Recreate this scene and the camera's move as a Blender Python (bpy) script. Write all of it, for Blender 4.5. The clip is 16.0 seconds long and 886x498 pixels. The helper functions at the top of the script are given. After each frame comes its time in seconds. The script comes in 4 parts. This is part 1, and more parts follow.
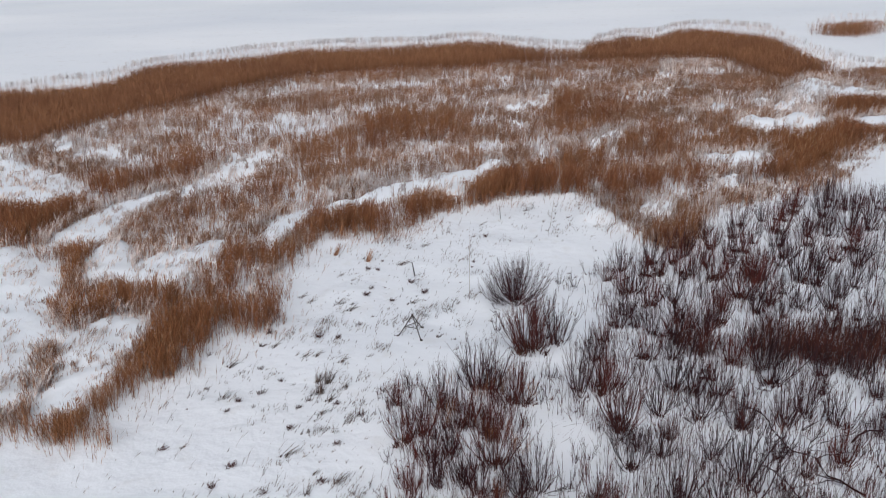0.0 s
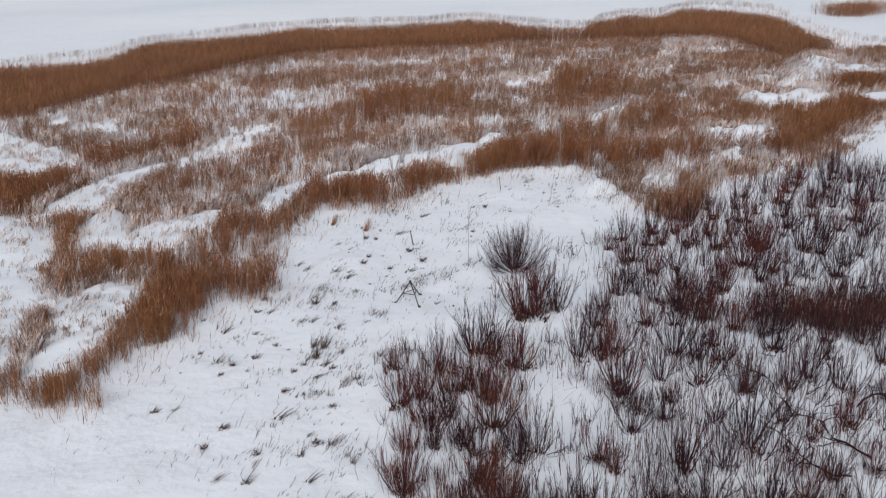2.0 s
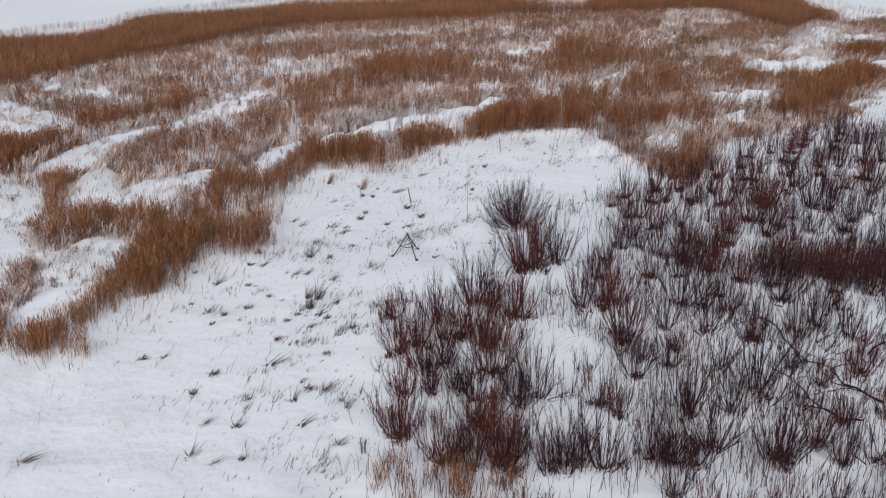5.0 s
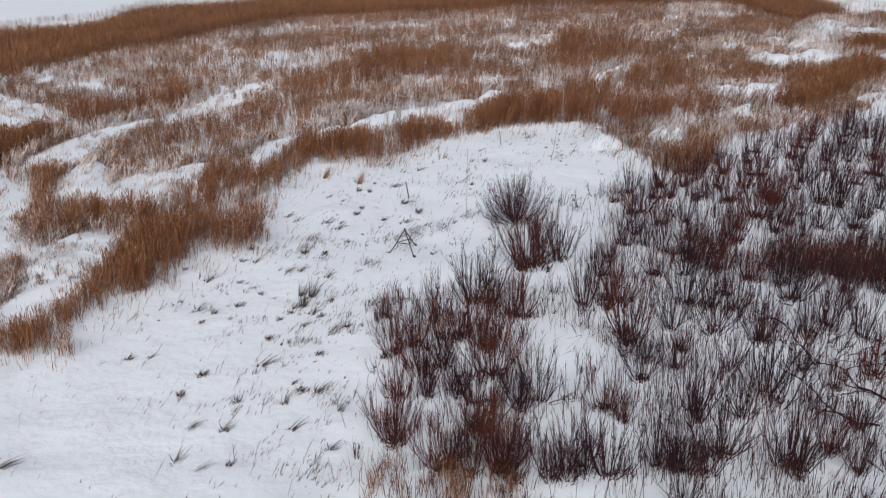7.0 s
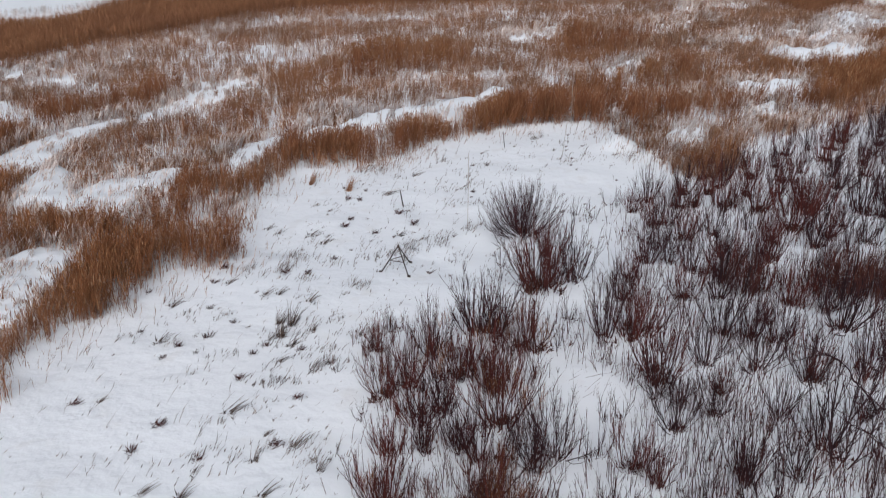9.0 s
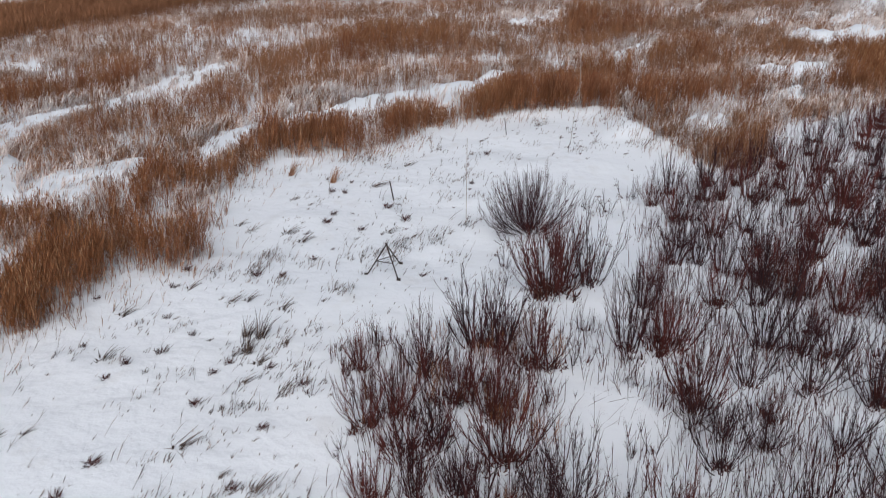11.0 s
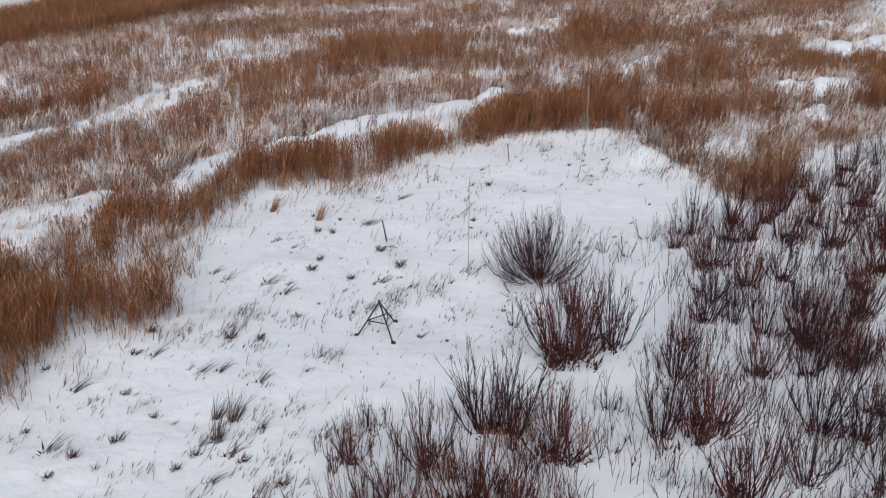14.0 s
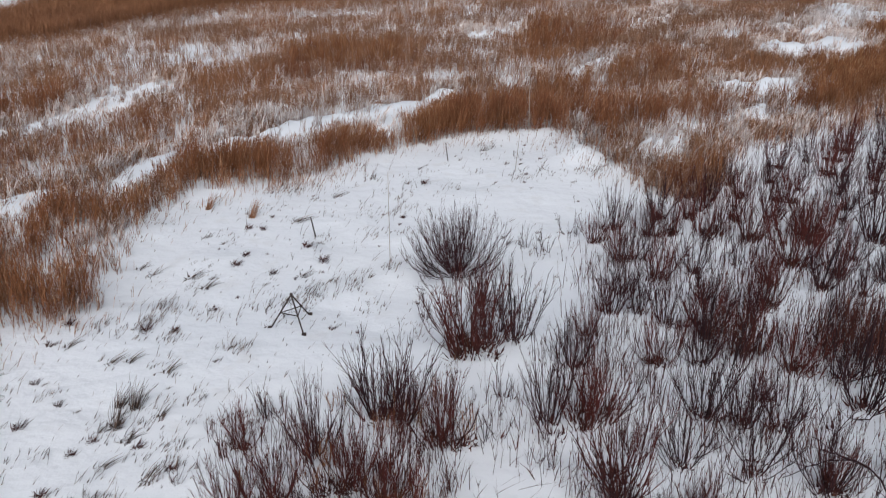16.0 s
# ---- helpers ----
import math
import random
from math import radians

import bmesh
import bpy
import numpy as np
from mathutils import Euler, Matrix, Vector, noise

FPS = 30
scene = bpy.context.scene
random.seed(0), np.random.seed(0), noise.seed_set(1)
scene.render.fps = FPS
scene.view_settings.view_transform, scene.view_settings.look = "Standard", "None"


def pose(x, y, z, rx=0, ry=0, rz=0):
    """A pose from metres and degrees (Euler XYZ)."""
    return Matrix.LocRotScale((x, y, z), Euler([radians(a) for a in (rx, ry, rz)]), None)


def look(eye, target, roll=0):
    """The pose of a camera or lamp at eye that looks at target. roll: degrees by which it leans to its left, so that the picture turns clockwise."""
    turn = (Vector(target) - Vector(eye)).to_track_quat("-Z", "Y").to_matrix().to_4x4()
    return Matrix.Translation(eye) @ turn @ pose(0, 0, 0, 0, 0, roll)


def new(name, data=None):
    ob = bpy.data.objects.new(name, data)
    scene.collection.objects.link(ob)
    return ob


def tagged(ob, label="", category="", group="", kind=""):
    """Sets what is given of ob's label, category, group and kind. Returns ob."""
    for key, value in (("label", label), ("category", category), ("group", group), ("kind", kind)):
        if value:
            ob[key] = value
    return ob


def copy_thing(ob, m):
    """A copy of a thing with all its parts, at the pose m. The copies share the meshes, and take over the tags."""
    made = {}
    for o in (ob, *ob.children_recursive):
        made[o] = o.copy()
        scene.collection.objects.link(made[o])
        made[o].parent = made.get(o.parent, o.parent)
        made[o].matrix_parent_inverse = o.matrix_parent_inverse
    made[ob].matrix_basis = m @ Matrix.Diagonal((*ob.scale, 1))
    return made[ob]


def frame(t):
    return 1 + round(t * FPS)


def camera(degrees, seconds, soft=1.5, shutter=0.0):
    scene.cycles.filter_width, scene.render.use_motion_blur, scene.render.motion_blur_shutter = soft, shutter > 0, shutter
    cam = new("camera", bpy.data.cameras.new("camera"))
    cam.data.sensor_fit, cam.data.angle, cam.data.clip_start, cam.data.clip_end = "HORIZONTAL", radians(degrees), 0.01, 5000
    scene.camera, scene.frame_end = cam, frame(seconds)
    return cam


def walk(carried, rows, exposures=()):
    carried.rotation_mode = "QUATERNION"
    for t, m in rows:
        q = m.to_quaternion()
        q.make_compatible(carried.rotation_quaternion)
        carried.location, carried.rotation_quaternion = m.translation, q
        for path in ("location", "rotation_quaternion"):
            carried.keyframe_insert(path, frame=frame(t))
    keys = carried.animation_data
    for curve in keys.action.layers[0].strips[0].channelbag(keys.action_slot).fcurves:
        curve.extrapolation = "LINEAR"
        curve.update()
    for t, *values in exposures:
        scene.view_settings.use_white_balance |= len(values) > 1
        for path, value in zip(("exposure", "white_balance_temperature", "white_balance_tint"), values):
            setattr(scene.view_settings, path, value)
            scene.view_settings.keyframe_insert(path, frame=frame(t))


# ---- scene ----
cam = camera(51.4, 16.0, soft=1.1)
PATH = [
    (0, (0.189, -0.519, 18.924), (0.175, 1.329, 18.161), -1.4),
    (0.5, (0.204, -0.496, 18.682), (0.19, 1.35, 17.914), -1.5),
    (1, (0.259, -0.48, 18.255), (0.243, 1.364, 17.48), -1.4),
    (1.5, (0.277, -0.414, 17.965), (0.262, 1.429, 17.189), -1.4),
    (2, (0.26, -0.31, 17.632), (0.244, 1.531, 16.851), -1.3),
    (2.5, (0.289, -0.28, 17.306), (0.272, 1.561, 16.523), -1.4),
    (3, (0.278, -0.309, 16.933), (0.26, 1.53, 16.146), -1.4),
    (3.5, (0.237, -0.286, 16.628), (0.221, 1.552, 15.841), -1.3),
    (4, (0.282, -0.207, 16.19), (0.264, 1.629, 15.398), -1.2),
    (4.5, (0.277, -0.115, 15.906), (0.261, 1.72, 15.111), -1.2),
    (7, (0.365, 1.038, 15.259), (0.348, 2.869, 14.453), -1.1),
    (7.5, (0.376, 1.855, 15.218), (0.359, 3.686, 14.413), -1.1),
    (8, (0.365, 3.201, 15.132), (0.351, 5.03, 14.322), -1.1),
    (8.5, (0.355, 4.192, 14.813), (0.34, 6.02, 14.0), -1.1),
    (9, (0.311, 5.36, 14.287), (0.299, 7.186, 13.471), -1.1),
    (11.5, (0.349, 10.473, 12.507), (0.347, 12.295, 11.682), -1.1),
    (12, (0.294, 11.618, 12.602), (0.296, 13.439, 11.776), -1.1),
    (12.5, (0.309, 12.373, 12.669), (0.312, 14.194, 11.841), -1.1),
    (13, (0.249, 13.226, 12.735), (0.259, 15.047, 11.907), -1.0),
    (13.5, (0.166, 13.386, 12.691), (0.181, 15.208, 11.866), -1.0),
    (14, (0.108, 13.243, 12.616), (0.122, 15.065, 11.79), -1.1),
    (14.5, (0.21, 13.088, 12.573), (0.224, 14.913, 11.756), -1.2),
    (15, (0.748, 12.943, 12.517), (0.762, 14.77, 11.703), -1.2),
    (15.5, (1.364, 12.778, 12.465), (1.381, 14.606, 11.653), -1.2),
    (16, (2.603, 12.533, 12.472), (2.618, 14.36, 11.659), -1.3),
]
walk(cam, [(t, look(eye, target, roll)) for t, eye, target, roll in PATH],
     exposures=[(0.0, -0.13, 6240, 11.5), (16.0, -0.13, 6240, 11.5)])

# ---- world and light: a bright overcast winter day ----
world = bpy.data.worlds.new("overcast_sky")
scene.world = world
world.use_nodes = True
wn = world.node_tree.nodes
wl = world.node_tree.links
sky = wn.new("ShaderNodeTexSky")
sky.sky_type = "NISHITA"
sky.sun_disc = False
sky.sun_elevation, sky.sun_rotation = radians(38), radians(200)
sky.dust_density = 4.0
grey = wn.new("ShaderNodeHueSaturation")
grey.inputs["Saturation"].default_value = 0.32
wl.new(sky.outputs[0], grey.inputs["Color"])
wl.new(grey.outputs[0], wn["Background"].inputs["Color"])
wn["Background"].inputs["Strength"].default_value = 0.105
sun = new("sun", bpy.data.lights.new("sun", "SUN"))
sun.data.energy, sun.data.angle, sun.data.color = 1.35, radians(28), (1.0, 0.97, 0.93)
sun.matrix_world = look((0, 0, 60), (-14, 48, 0))


# ---- materials ----
def material(name, rough=0.9):
    m = bpy.data.materials.new(name)
    m.use_nodes = True
    b = m.node_tree.nodes["Principled BSDF"]
    b.inputs["Roughness"].default_value = rough
    b.inputs["Specular IOR Level"].default_value = 0.2
    return m, m.node_tree.nodes, m.node_tree.links, b


def ramp(nodes, links, source, stops):
    r = nodes.new("ShaderNodeValToRGB")
    while len(r.color_ramp.elements) < len(stops):
        r.color_ramp.elements.new(0.5)
    for e, (p, c) in zip(r.color_ramp.elements, stops):
        e.position, e.color = p, (*c, 1)
    links.new(source, r.inputs[0])
    return r.outputs[0]


def noise_tex(nodes, links, scale, detail=4.0, stretch=None):
    geo = nodes.new("ShaderNodeNewGeometry")
    n = nodes.new("ShaderNodeTexNoise")
    n.inputs["Scale"].default_value, n.inputs["Detail"].default_value = scale, detail
    if stretch:
        mp = nodes.new("ShaderNodeMapping")
        mp.inputs["Scale"].default_value = stretch
        links.new(geo.outputs["Position"], mp.inputs[0])
        links.new(mp.outputs[0], n.inputs["Vector"])
    else:
        links.new(geo.outputs["Position"], n.inputs["Vector"])
    return n.outputs["Fac"]


def mixed(nodes, links, fac, a, b, mode="MIX"):
    m = nodes.new("ShaderNodeMix")
    m.data_type, m.blend_type = "RGBA", mode
    for sock, v in ((m.inputs[0], fac), (m.inputs[6], a), (m.inputs[7], b)):
        if isinstance(v, (int, float)):
            sock.default_value = v
        elif isinstance(v, tuple):
            sock.default_value = (*v, 1)
        else:
            links.new(v, sock)
    return m.outputs[2]


def snow_material():
    m, n, l, b = material("snow", 0.75)
    wide = ramp(n, l, noise_tex(n, l, 0.06, 3, (0.35, 1.0, 1.0)), [(0.3, (0.73, 0.775, 0.83)), (0.65, (0.84, 0.87, 0.905))])
    straw = ramp(n, l, noise_tex(n, l, 0.9, 6), [(0.58, (1, 1, 1)), (0.78, (0.93, 0.915, 0.895))])
    both = mixed(n, l, 1.0, wide, straw, "MULTIPLY")
    l.new(both, b.inputs["Base Color"])
    bump = n.new("ShaderNodeBump")
    bump.inputs["Strength"].default_value, bump.inputs["Distance"].default_value = 0.6, 0.14
    l.new(noise_tex(n, l, 2.2, 7), bump.inputs["Height"])
    l.new(bump.outputs[0], b.inputs["Normal"])
    return m


def blade_material(name, stops, wide_scale=0.15, wide=((0.8, 0.8, 0.8), (1.1, 1.05, 1.0))):
    """Dry stalks: each one its own shade, and a slow drift of tone over the bed."""
    m, n, l, b = material(name, 0.85)
    geo = n.new("ShaderNodeNewGeometry")
    own = ramp(n, l, geo.outputs["Random Per Island"], stops)
    drift = ramp(n, l, noise_tex(n, l, wide_scale, 3), [(0.35, wide[0]), (0.65, wide[1])])
    tufts = ramp(n, l, noise_tex(n, l, 2.6, 2, (1.0, 1.0, 0.15)), [(0.32, (0.72, 0.7, 0.7)), (0.68, (1.22, 1.2, 1.18))])
    l.new(mixed(n, l, 1.0, mixed(n, l, 1.0, own, drift, "MULTIPLY"), tufts, "MULTIPLY"), b.inputs["Base Color"])
    return m


def bark_material(name, low, high):
    m, n, l, b = material(name, 0.8)
    info = n.new("ShaderNodeObjectInfo")
    own = ramp(n, l, info.outputs["Random"], [(0.0, low), (1.0, high)])
    grain = ramp(n, l, noise_tex(n, l, 9.0, 4), [(0.3, (0.7, 0.7, 0.7)), (0.7, (1.25, 1.2, 1.2))])
    l.new(mixed(n, l, 1.0, own, grain, "MULTIPLY"), b.inputs["Base Color"])
    return m


SNOW = snow_material()
REED_RUST = blade_material("reed_rust", [(0.0, (0.135, 0.052, 0.026)), (0.5, (0.24, 0.098, 0.047)), (0.85, (0.325, 0.152, 0.078)), (1.0, (0.43, 0.275, 0.175))], 0.09, ((0.92, 0.86, 0.86), (1.1, 1.14, 1.02)))
REED_BELT = blade_material("reed_belt", [(0.0, (0.225, 0.106, 0.056)), (0.6, (0.3, 0.146, 0.077)), (1.0, (0.37, 0.2, 0.112))], 0.1, ((0.92, 0.9, 0.9), (1.1, 1.09, 1.03)))
REED_PALE = blade_material("reed_pale", [(0.0, (0.165, 0.071, 0.037)), (0.45, (0.28, 0.134, 0.074)), (0.75, (0.385, 0.232, 0.148)), (1.0, (0.6, 0.48, 0.39))])
REED_FROST = blade_material("reed_frosted", [(0.0, (0.42, 0.3, 0.24)), (0.35, (0.68, 0.63, 0.62)), (1.0, (0.83, 0.83, 0.85))])
REED_GREY = blade_material("reed_grey", [(0.0, (0.08, 0.065, 0.06)), (0.25, (0.28, 0.24, 0.23)), (0.55, (0.5, 0.48, 0.48)), (1.0, (0.66, 0.66, 0.67))])
SEDGE_RED = blade_material("sedge_dark_red", [(0.0, (0.042, 0.0155, 0.014)), (0.6, (0.095, 0.034, 0.028)), (1.0, (0.18, 0.08, 0.064))])
STEM_DARK = blade_material("stem_dark_red", [(0.0, (0.034, 0.015, 0.016)), (0.6, (0.074, 0.027, 0.027)), (1.0, (0.13, 0.054, 0.048))])
GRASS_DEAD = blade_material("grass_dead", [(0.0, (0.035, 0.026, 0.026)), (0.6, (0.1, 0.07, 0.062)), (1.0, (0.3, 0.22, 0.17))])
BARK_GREY = bark_material("bark_grey_brown", (0.021, 0.0094, 0.0118), (0.058, 0.0275, 0.033))
BARK_BROWN = bark_material("bark_brown", (0.023, 0.0079, 0.0102), (0.068, 0.023, 0.027))
BARK_RED = bark_material("bark_red", (0.044, 0.0118, 0.011), (0.135, 0.036, 0.03))
METAL_RUSTY = bark_material("rusty_steel", (0.045, 0.035, 0.032), (0.07, 0.055, 0.05))
WOOD_POLE = bark_material("weathered_wood", (0.3, 0.27, 0.24), (0.4, 0.36, 0.32))


# ---- the plan: outlines in metres, x to the east, y away over the marsh ----
X0, X1, Y0, Y1, CELL = -80.0, 85.0, 10.0, 130.0, 0.25
NX, NY = int((X1 - X0) / CELL), int((Y1 - Y0) / CELL)
GX, GY = np.meshgrid(X0 + (np.arange(NX) + 0.5) * CELL, Y0 + (np.arange(NY) + 0.5) * CELL)


def value_noise(x, y, size, seed):
    """Smooth noise from 0 to 1 with features about `size` metres wide."""
    table = np.random.RandomState(seed).rand(256, 256)
    u, v = x / size + 1000.0, y / size + 1000.0
    i, j = np.floor(u).astype(int), np.floor(v).astype(int)
    fu, fv = u - i, v - j
    fu, fv = fu * fu * (3 - 2 * fu), fv * fv * (3 - 2 * fv)
    a, b = table[i % 256, j % 256], table[(i + 1) % 256, j % 256]
    c, d = table[i % 256, (j + 1) % 256], table[(i + 1) % 256, (j + 1) % 256]
    return (a * (1 - fu) + b * fu) * (1 - fv) + (c * (1 - fu) + d * fu) * fv


def fractal(x, y, size, seed, octaves=4):
    total, weight, amount = 0.0, 0.0, 1.0
    for o in range(octaves):
        total = total + amount * value_noise(x, y, size / 2 ** o, seed + o)
        weight, amount = weight + amount, amount * 0.55
    return total / weight


def soften(mask, metres):
    """Blur a map by about that many metres."""
    k = max(1, int(round(metres / CELL / 2)))
    for axis in (0, 1):
        for _ in range(2):
            pad = [(0, 0), (0, 0)]
            pad[axis] = (k + 1, k)
            s = np.cumsum(np.pad(mask, pad, mode="edge"), axis=axis)
            mask = (s[2 * k + 1:] - s[:-2 * k - 1]) / (2 * k + 1) if axis == 0 else (s[:, 2 * k + 1:] - s[:, :-2 * k - 1]) / (2 * k + 1)
    return mask


RAG_X, RAG_Y = (fractal(GX, GY, 2.4, 61) - 0.5) * 2, (fractal(GX, GY, 2.4, 77) - 0.5) * 2


def area(*corners, ragged=0.8, soft=0.4):
    """A map, 0 to 1, of the ground inside an outline with a ragged edge."""
    px, py = GX + RAG_X * ragged, GY + RAG_Y * ragged
    inside = np.zeros(GX.shape, bool)
    n = len(corners)
    for k in range(n):
        (ax, ay), (bx, by) = corners[k], corners[(k + 1) % n]
        if ay != by:
            inside ^= ((ay > py) != (by > py)) & (px < (bx - ax) * (py - ay) / (by - ay) + ax)
    return soften(inside.astype(float), soft)


def line_y(x, knots):
    """The y of a line through (x, y) knots."""
    return np.interp(x, [k[0] for k in knots], [k[1] for k in knots])


SHORE = [(-80, 62.1), (-60, 76.5), (-44.7, 87.5), (-42.5, 88.9), (-40.3, 90.9), (-38.9, 91.9), (-36, 92.1), (-34.7, 93.5), (-33.6, 98), (-31.8, 100.5), (-29, 102.2), (-26.1, 103.7), (-23.4, 106.7), (-17.5, 108.7), (-12.8, 109.6), (-7.3, 109.7), (-2.4, 109.8), (1.1, 111.9), (3.6, 112.4), (6, 110.8), (7.9, 108.4), (11.8, 106.3), (14.3, 104.8), (16.6, 104.4), (18.2, 108.6), (21.6, 112.4), (24.4, 112), (26.6, 112.6), (28.4, 116), (32.2, 117.8), (35.6, 116.8), (38.5, 114.5), (40.1, 112.8), (40.3, 103.2), (40.6, 98.6), (41.1, 95.1), (42.2, 91.7), (45.3, 89.8), (85, 82)]
BELT_FRONT = [(-80, 34.4), (-60, 48.8), (-34, 67.5), (-31.7, 68.4), (-30.4, 70.7), (-29.3, 73.8), (-28, 75.5), (-25.7, 77.6), (-22.5, 80.4), (-20.4, 84.7), (-17.1, 87.3), (-13.7, 90.2), (-7.7, 91.5), (-5.5, 92.6), (0.8, 91.9), (6.7, 94.7), (14.9, 94.9), (20, 94), (23.2, 95.4), (26.6, 94.7), (29, 93.2), (30.7, 83), (33.7, 85.6), (35.5, 86.2), (37.4, 87.5), (85, 86)]
BELT_BACK = [(-80, 54.1), (-60, 68.5), (-40.4, 82.6), (-35.5, 83.3), (-31.2, 86), (-30.6, 89), (-29.9, 92.3), (-28, 93.8), (-22.8, 96.2), (-17.3, 99.4), (-11.3, 100), (-5.2, 100.2), (-0.9, 101.4), (2.9, 103.1), (6, 102.3), (9.9, 97.6), (14.5, 96.4), (15.7, 100.3), (20, 104.1), (22.9, 102.9), (27.1, 107.4), (30.9, 106.8), (32.8, 104.6), (35.5, 103.1), (36.1, 92.7), (36.3, 87.3), (85, 84)]
wobble = (fractal(GX, GY, 3.0, 5) - 0.5) * 2.4
from_shore = line_y(GX, SHORE) + 1.3 + wobble * 0.3 - GY
from_front = GY - line_y(GX, BELT_FRONT) + wobble * 0.8
from_back = np.minimum(line_y(GX, BELT_BACK), line_y(GX, SHORE) - 1.0) + wobble * 0.5 - GY

reed_zone = area((-15.8, 27.5), (-12.5, 26.9), (-13.3, 28.8), (-12.3, 30.9), (-11.4, 31.6), (-10.8, 32.8), (-9.8, 34.7), (-8.4, 35.2), (-7.8, 37.6),
                 (-8.2, 41.4), (-7.6, 45.0), (-6.3, 47.0), (-4.6, 46.5), (-3.1, 47.2), (-0.9, 49.6), (1.4, 51.5), (3.9, 52.9), (6.7, 53.5),
                 (8.4, 53.1), (9.1, 50.6), (10.0, 48.2), (10.9, 44.8), (13.3, 43.9), (15.5, 49.6), (21.7, 52.2), (25.4, 55.2), (29.4, 60.0),
                 (36, 64), (60, 66), (84, 70), (84, 125), (-79, 125), (-79, 16), (-40, 18), (-22, 25), ragged=0.6, soft=0.6)
reed_zone = reed_zone * (from_shore > 0)

# snow that bridges flattened reeds: how much of the ground it covers and how high it lies
gap, rise = np.zeros(GX.shape), np.zeros(GX.shape)


def cap(weight, lift, *corners):
    m = area(*corners, ragged=0.35, soft=0.3)
    np.maximum(gap, weight * m, out=gap)
    np.maximum(rise, lift * soften(m, 0.7), out=rise)


def lay(into, weight, *corners):
    np.maximum(into, weight * area(*corners, ragged=0.9, soft=1.2), out=into)


cap(1, 0.3, (-28, 47.1), (-24, 46.4), (-22.5, 45.9), (-21.4, 44.6), (-20.4, 43.9), (-19.5, 42.8), (-18.8, 40.9), (-18.7, 39.5), (-19, 38.8), (-18.1, 36.9), (-17.3, 35.7), (-18, 35.1), (-17.7, 34), (-17.3, 32), (-16.6, 30.1), (-18.9, 29.3))
cap(1, 0.7, (-19, 44.4), (-18.7, 45.6), (-17.9, 46.7), (-16.8, 45.3), (-15.9, 42.8), (-15.8, 41.8), (-16.3, 41.1), (-17.2, 40.6), (-18.2, 41.7))
cap(1, 0.5, (-15.8, 43.7), (-15.5, 45), (-14.5, 45.3), (-13.4, 45.9), (-12.7, 47.3), (-12.1, 47), (-11.8, 45.2), (-12, 43.5), (-13.1, 43.3), (-12.6, 41.9), (-13.3, 41.2), (-14.2, 41.3), (-15.3, 41), (-16.2, 40.9), (-15.8, 42.1))
cap(0.9, 0.4, (-13.6, 38), (-13.9, 39.4), (-13.7, 40), (-13.1, 38.3), (-13.3, 37.7))
cap(1, 0.4, (-16.9, 35), (-16.4, 36.2), (-15.5, 37.5), (-14.5, 37.6), (-13.3, 37), (-13.2, 35.7), (-13.6, 34.3), (-13.7, 33.5), (-15.1, 33.1), (-16, 32.8))
cap(1, 0.3, (-16.1, 32.4), (-15, 32.9), (-13.6, 33.4), (-13.7, 31.7), (-13.8, 30.6), (-13.9, 30), (-14.4, 29.5), (-15.1, 29.1), (-15.6, 29.1), (-15.9, 30.5), (-15.9, 31.4))
cap(0.95, 0.3, (-22.3, 46.8), (-21.9, 49.1), (-21.5, 50.6), (-20.5, 52.5), (-19.4, 54.4), (-18.2, 56.1), (-17.3, 55.5), (-18.2, 53.7), (-18.7, 52.1), (-19, 50.5), (-18.9, 48.7), (-18.8, 47), (-19.5, 46.8), (-19.7, 46.2), (-20.4, 46.7), (-21.5, 47.2))
cap(0.7, 0.3, (-17.4, 56.1), (-16.5, 58), (-15.6, 60.7), (-14.5, 62.8), (-13.2, 64.3), (-11.8, 65.8), (-11.4, 63.3), (-12.8, 61.9), (-13.4, 59.1), (-14.4, 58.5), (-15.6, 56), (-16.6, 54.2))
cap(0.75, 0.3, (-34.4, 64.4), (-31.5, 63.4), (-28.4, 61.6), (-25.8, 58.6), (-23, 56.5), (-24.2, 55.1), (-24.7, 53.6), (-27.2, 53.8), (-29.6, 54.5))
cap(0.85, 0.4, (-30.3, 68.3), (-28.8, 68.6), (-27.7, 65.9), (-29.1, 65.5))
cap(0.95, 0.4, (-10.3, 47.6), (-9.9, 49.6), (-8.5, 51.6), (-7.9, 52.1), (-7.9, 50.5), (-8.1, 48.5), (-8.6, 46.6), (-10, 46.2))
cap(1, 0.8, (-7.5, 51.2), (-5.6, 52.4), (-4.6, 53.3), (-3.4, 54.9), (-2.3, 55.6), (-1.3, 56.4), (0.1, 56.7), (1.1, 57.6), (1.9, 57.5), (2.4, 58.9), (3.6, 60.2), (4.7, 59.7), (3.7, 58.9), (2.7, 57.4), (2.1, 55.7), (1.3, 54.3), (0.9, 51.7), (0.5, 51.7), (-0.2, 53.2), (-1.6, 53.9), (-2.1, 52.7), (-3.5, 51.7), (-4.8, 51.4), (-6.4, 50.8), (-7.3, 49.8))
cap(0.45, 0.4, (-8.1, 56.3), (-7, 56.3), (-6.6, 55), (-4.9, 56.1), (-4.8, 54.6), (-6.4, 53.5), (-7.8, 53.6))
cap(0.5, 0.4, (6.3, 63.1), (7, 63.8), (7.5, 63), (8.6, 64), (9.3, 63.3), (9, 61.3), (6.7, 61))
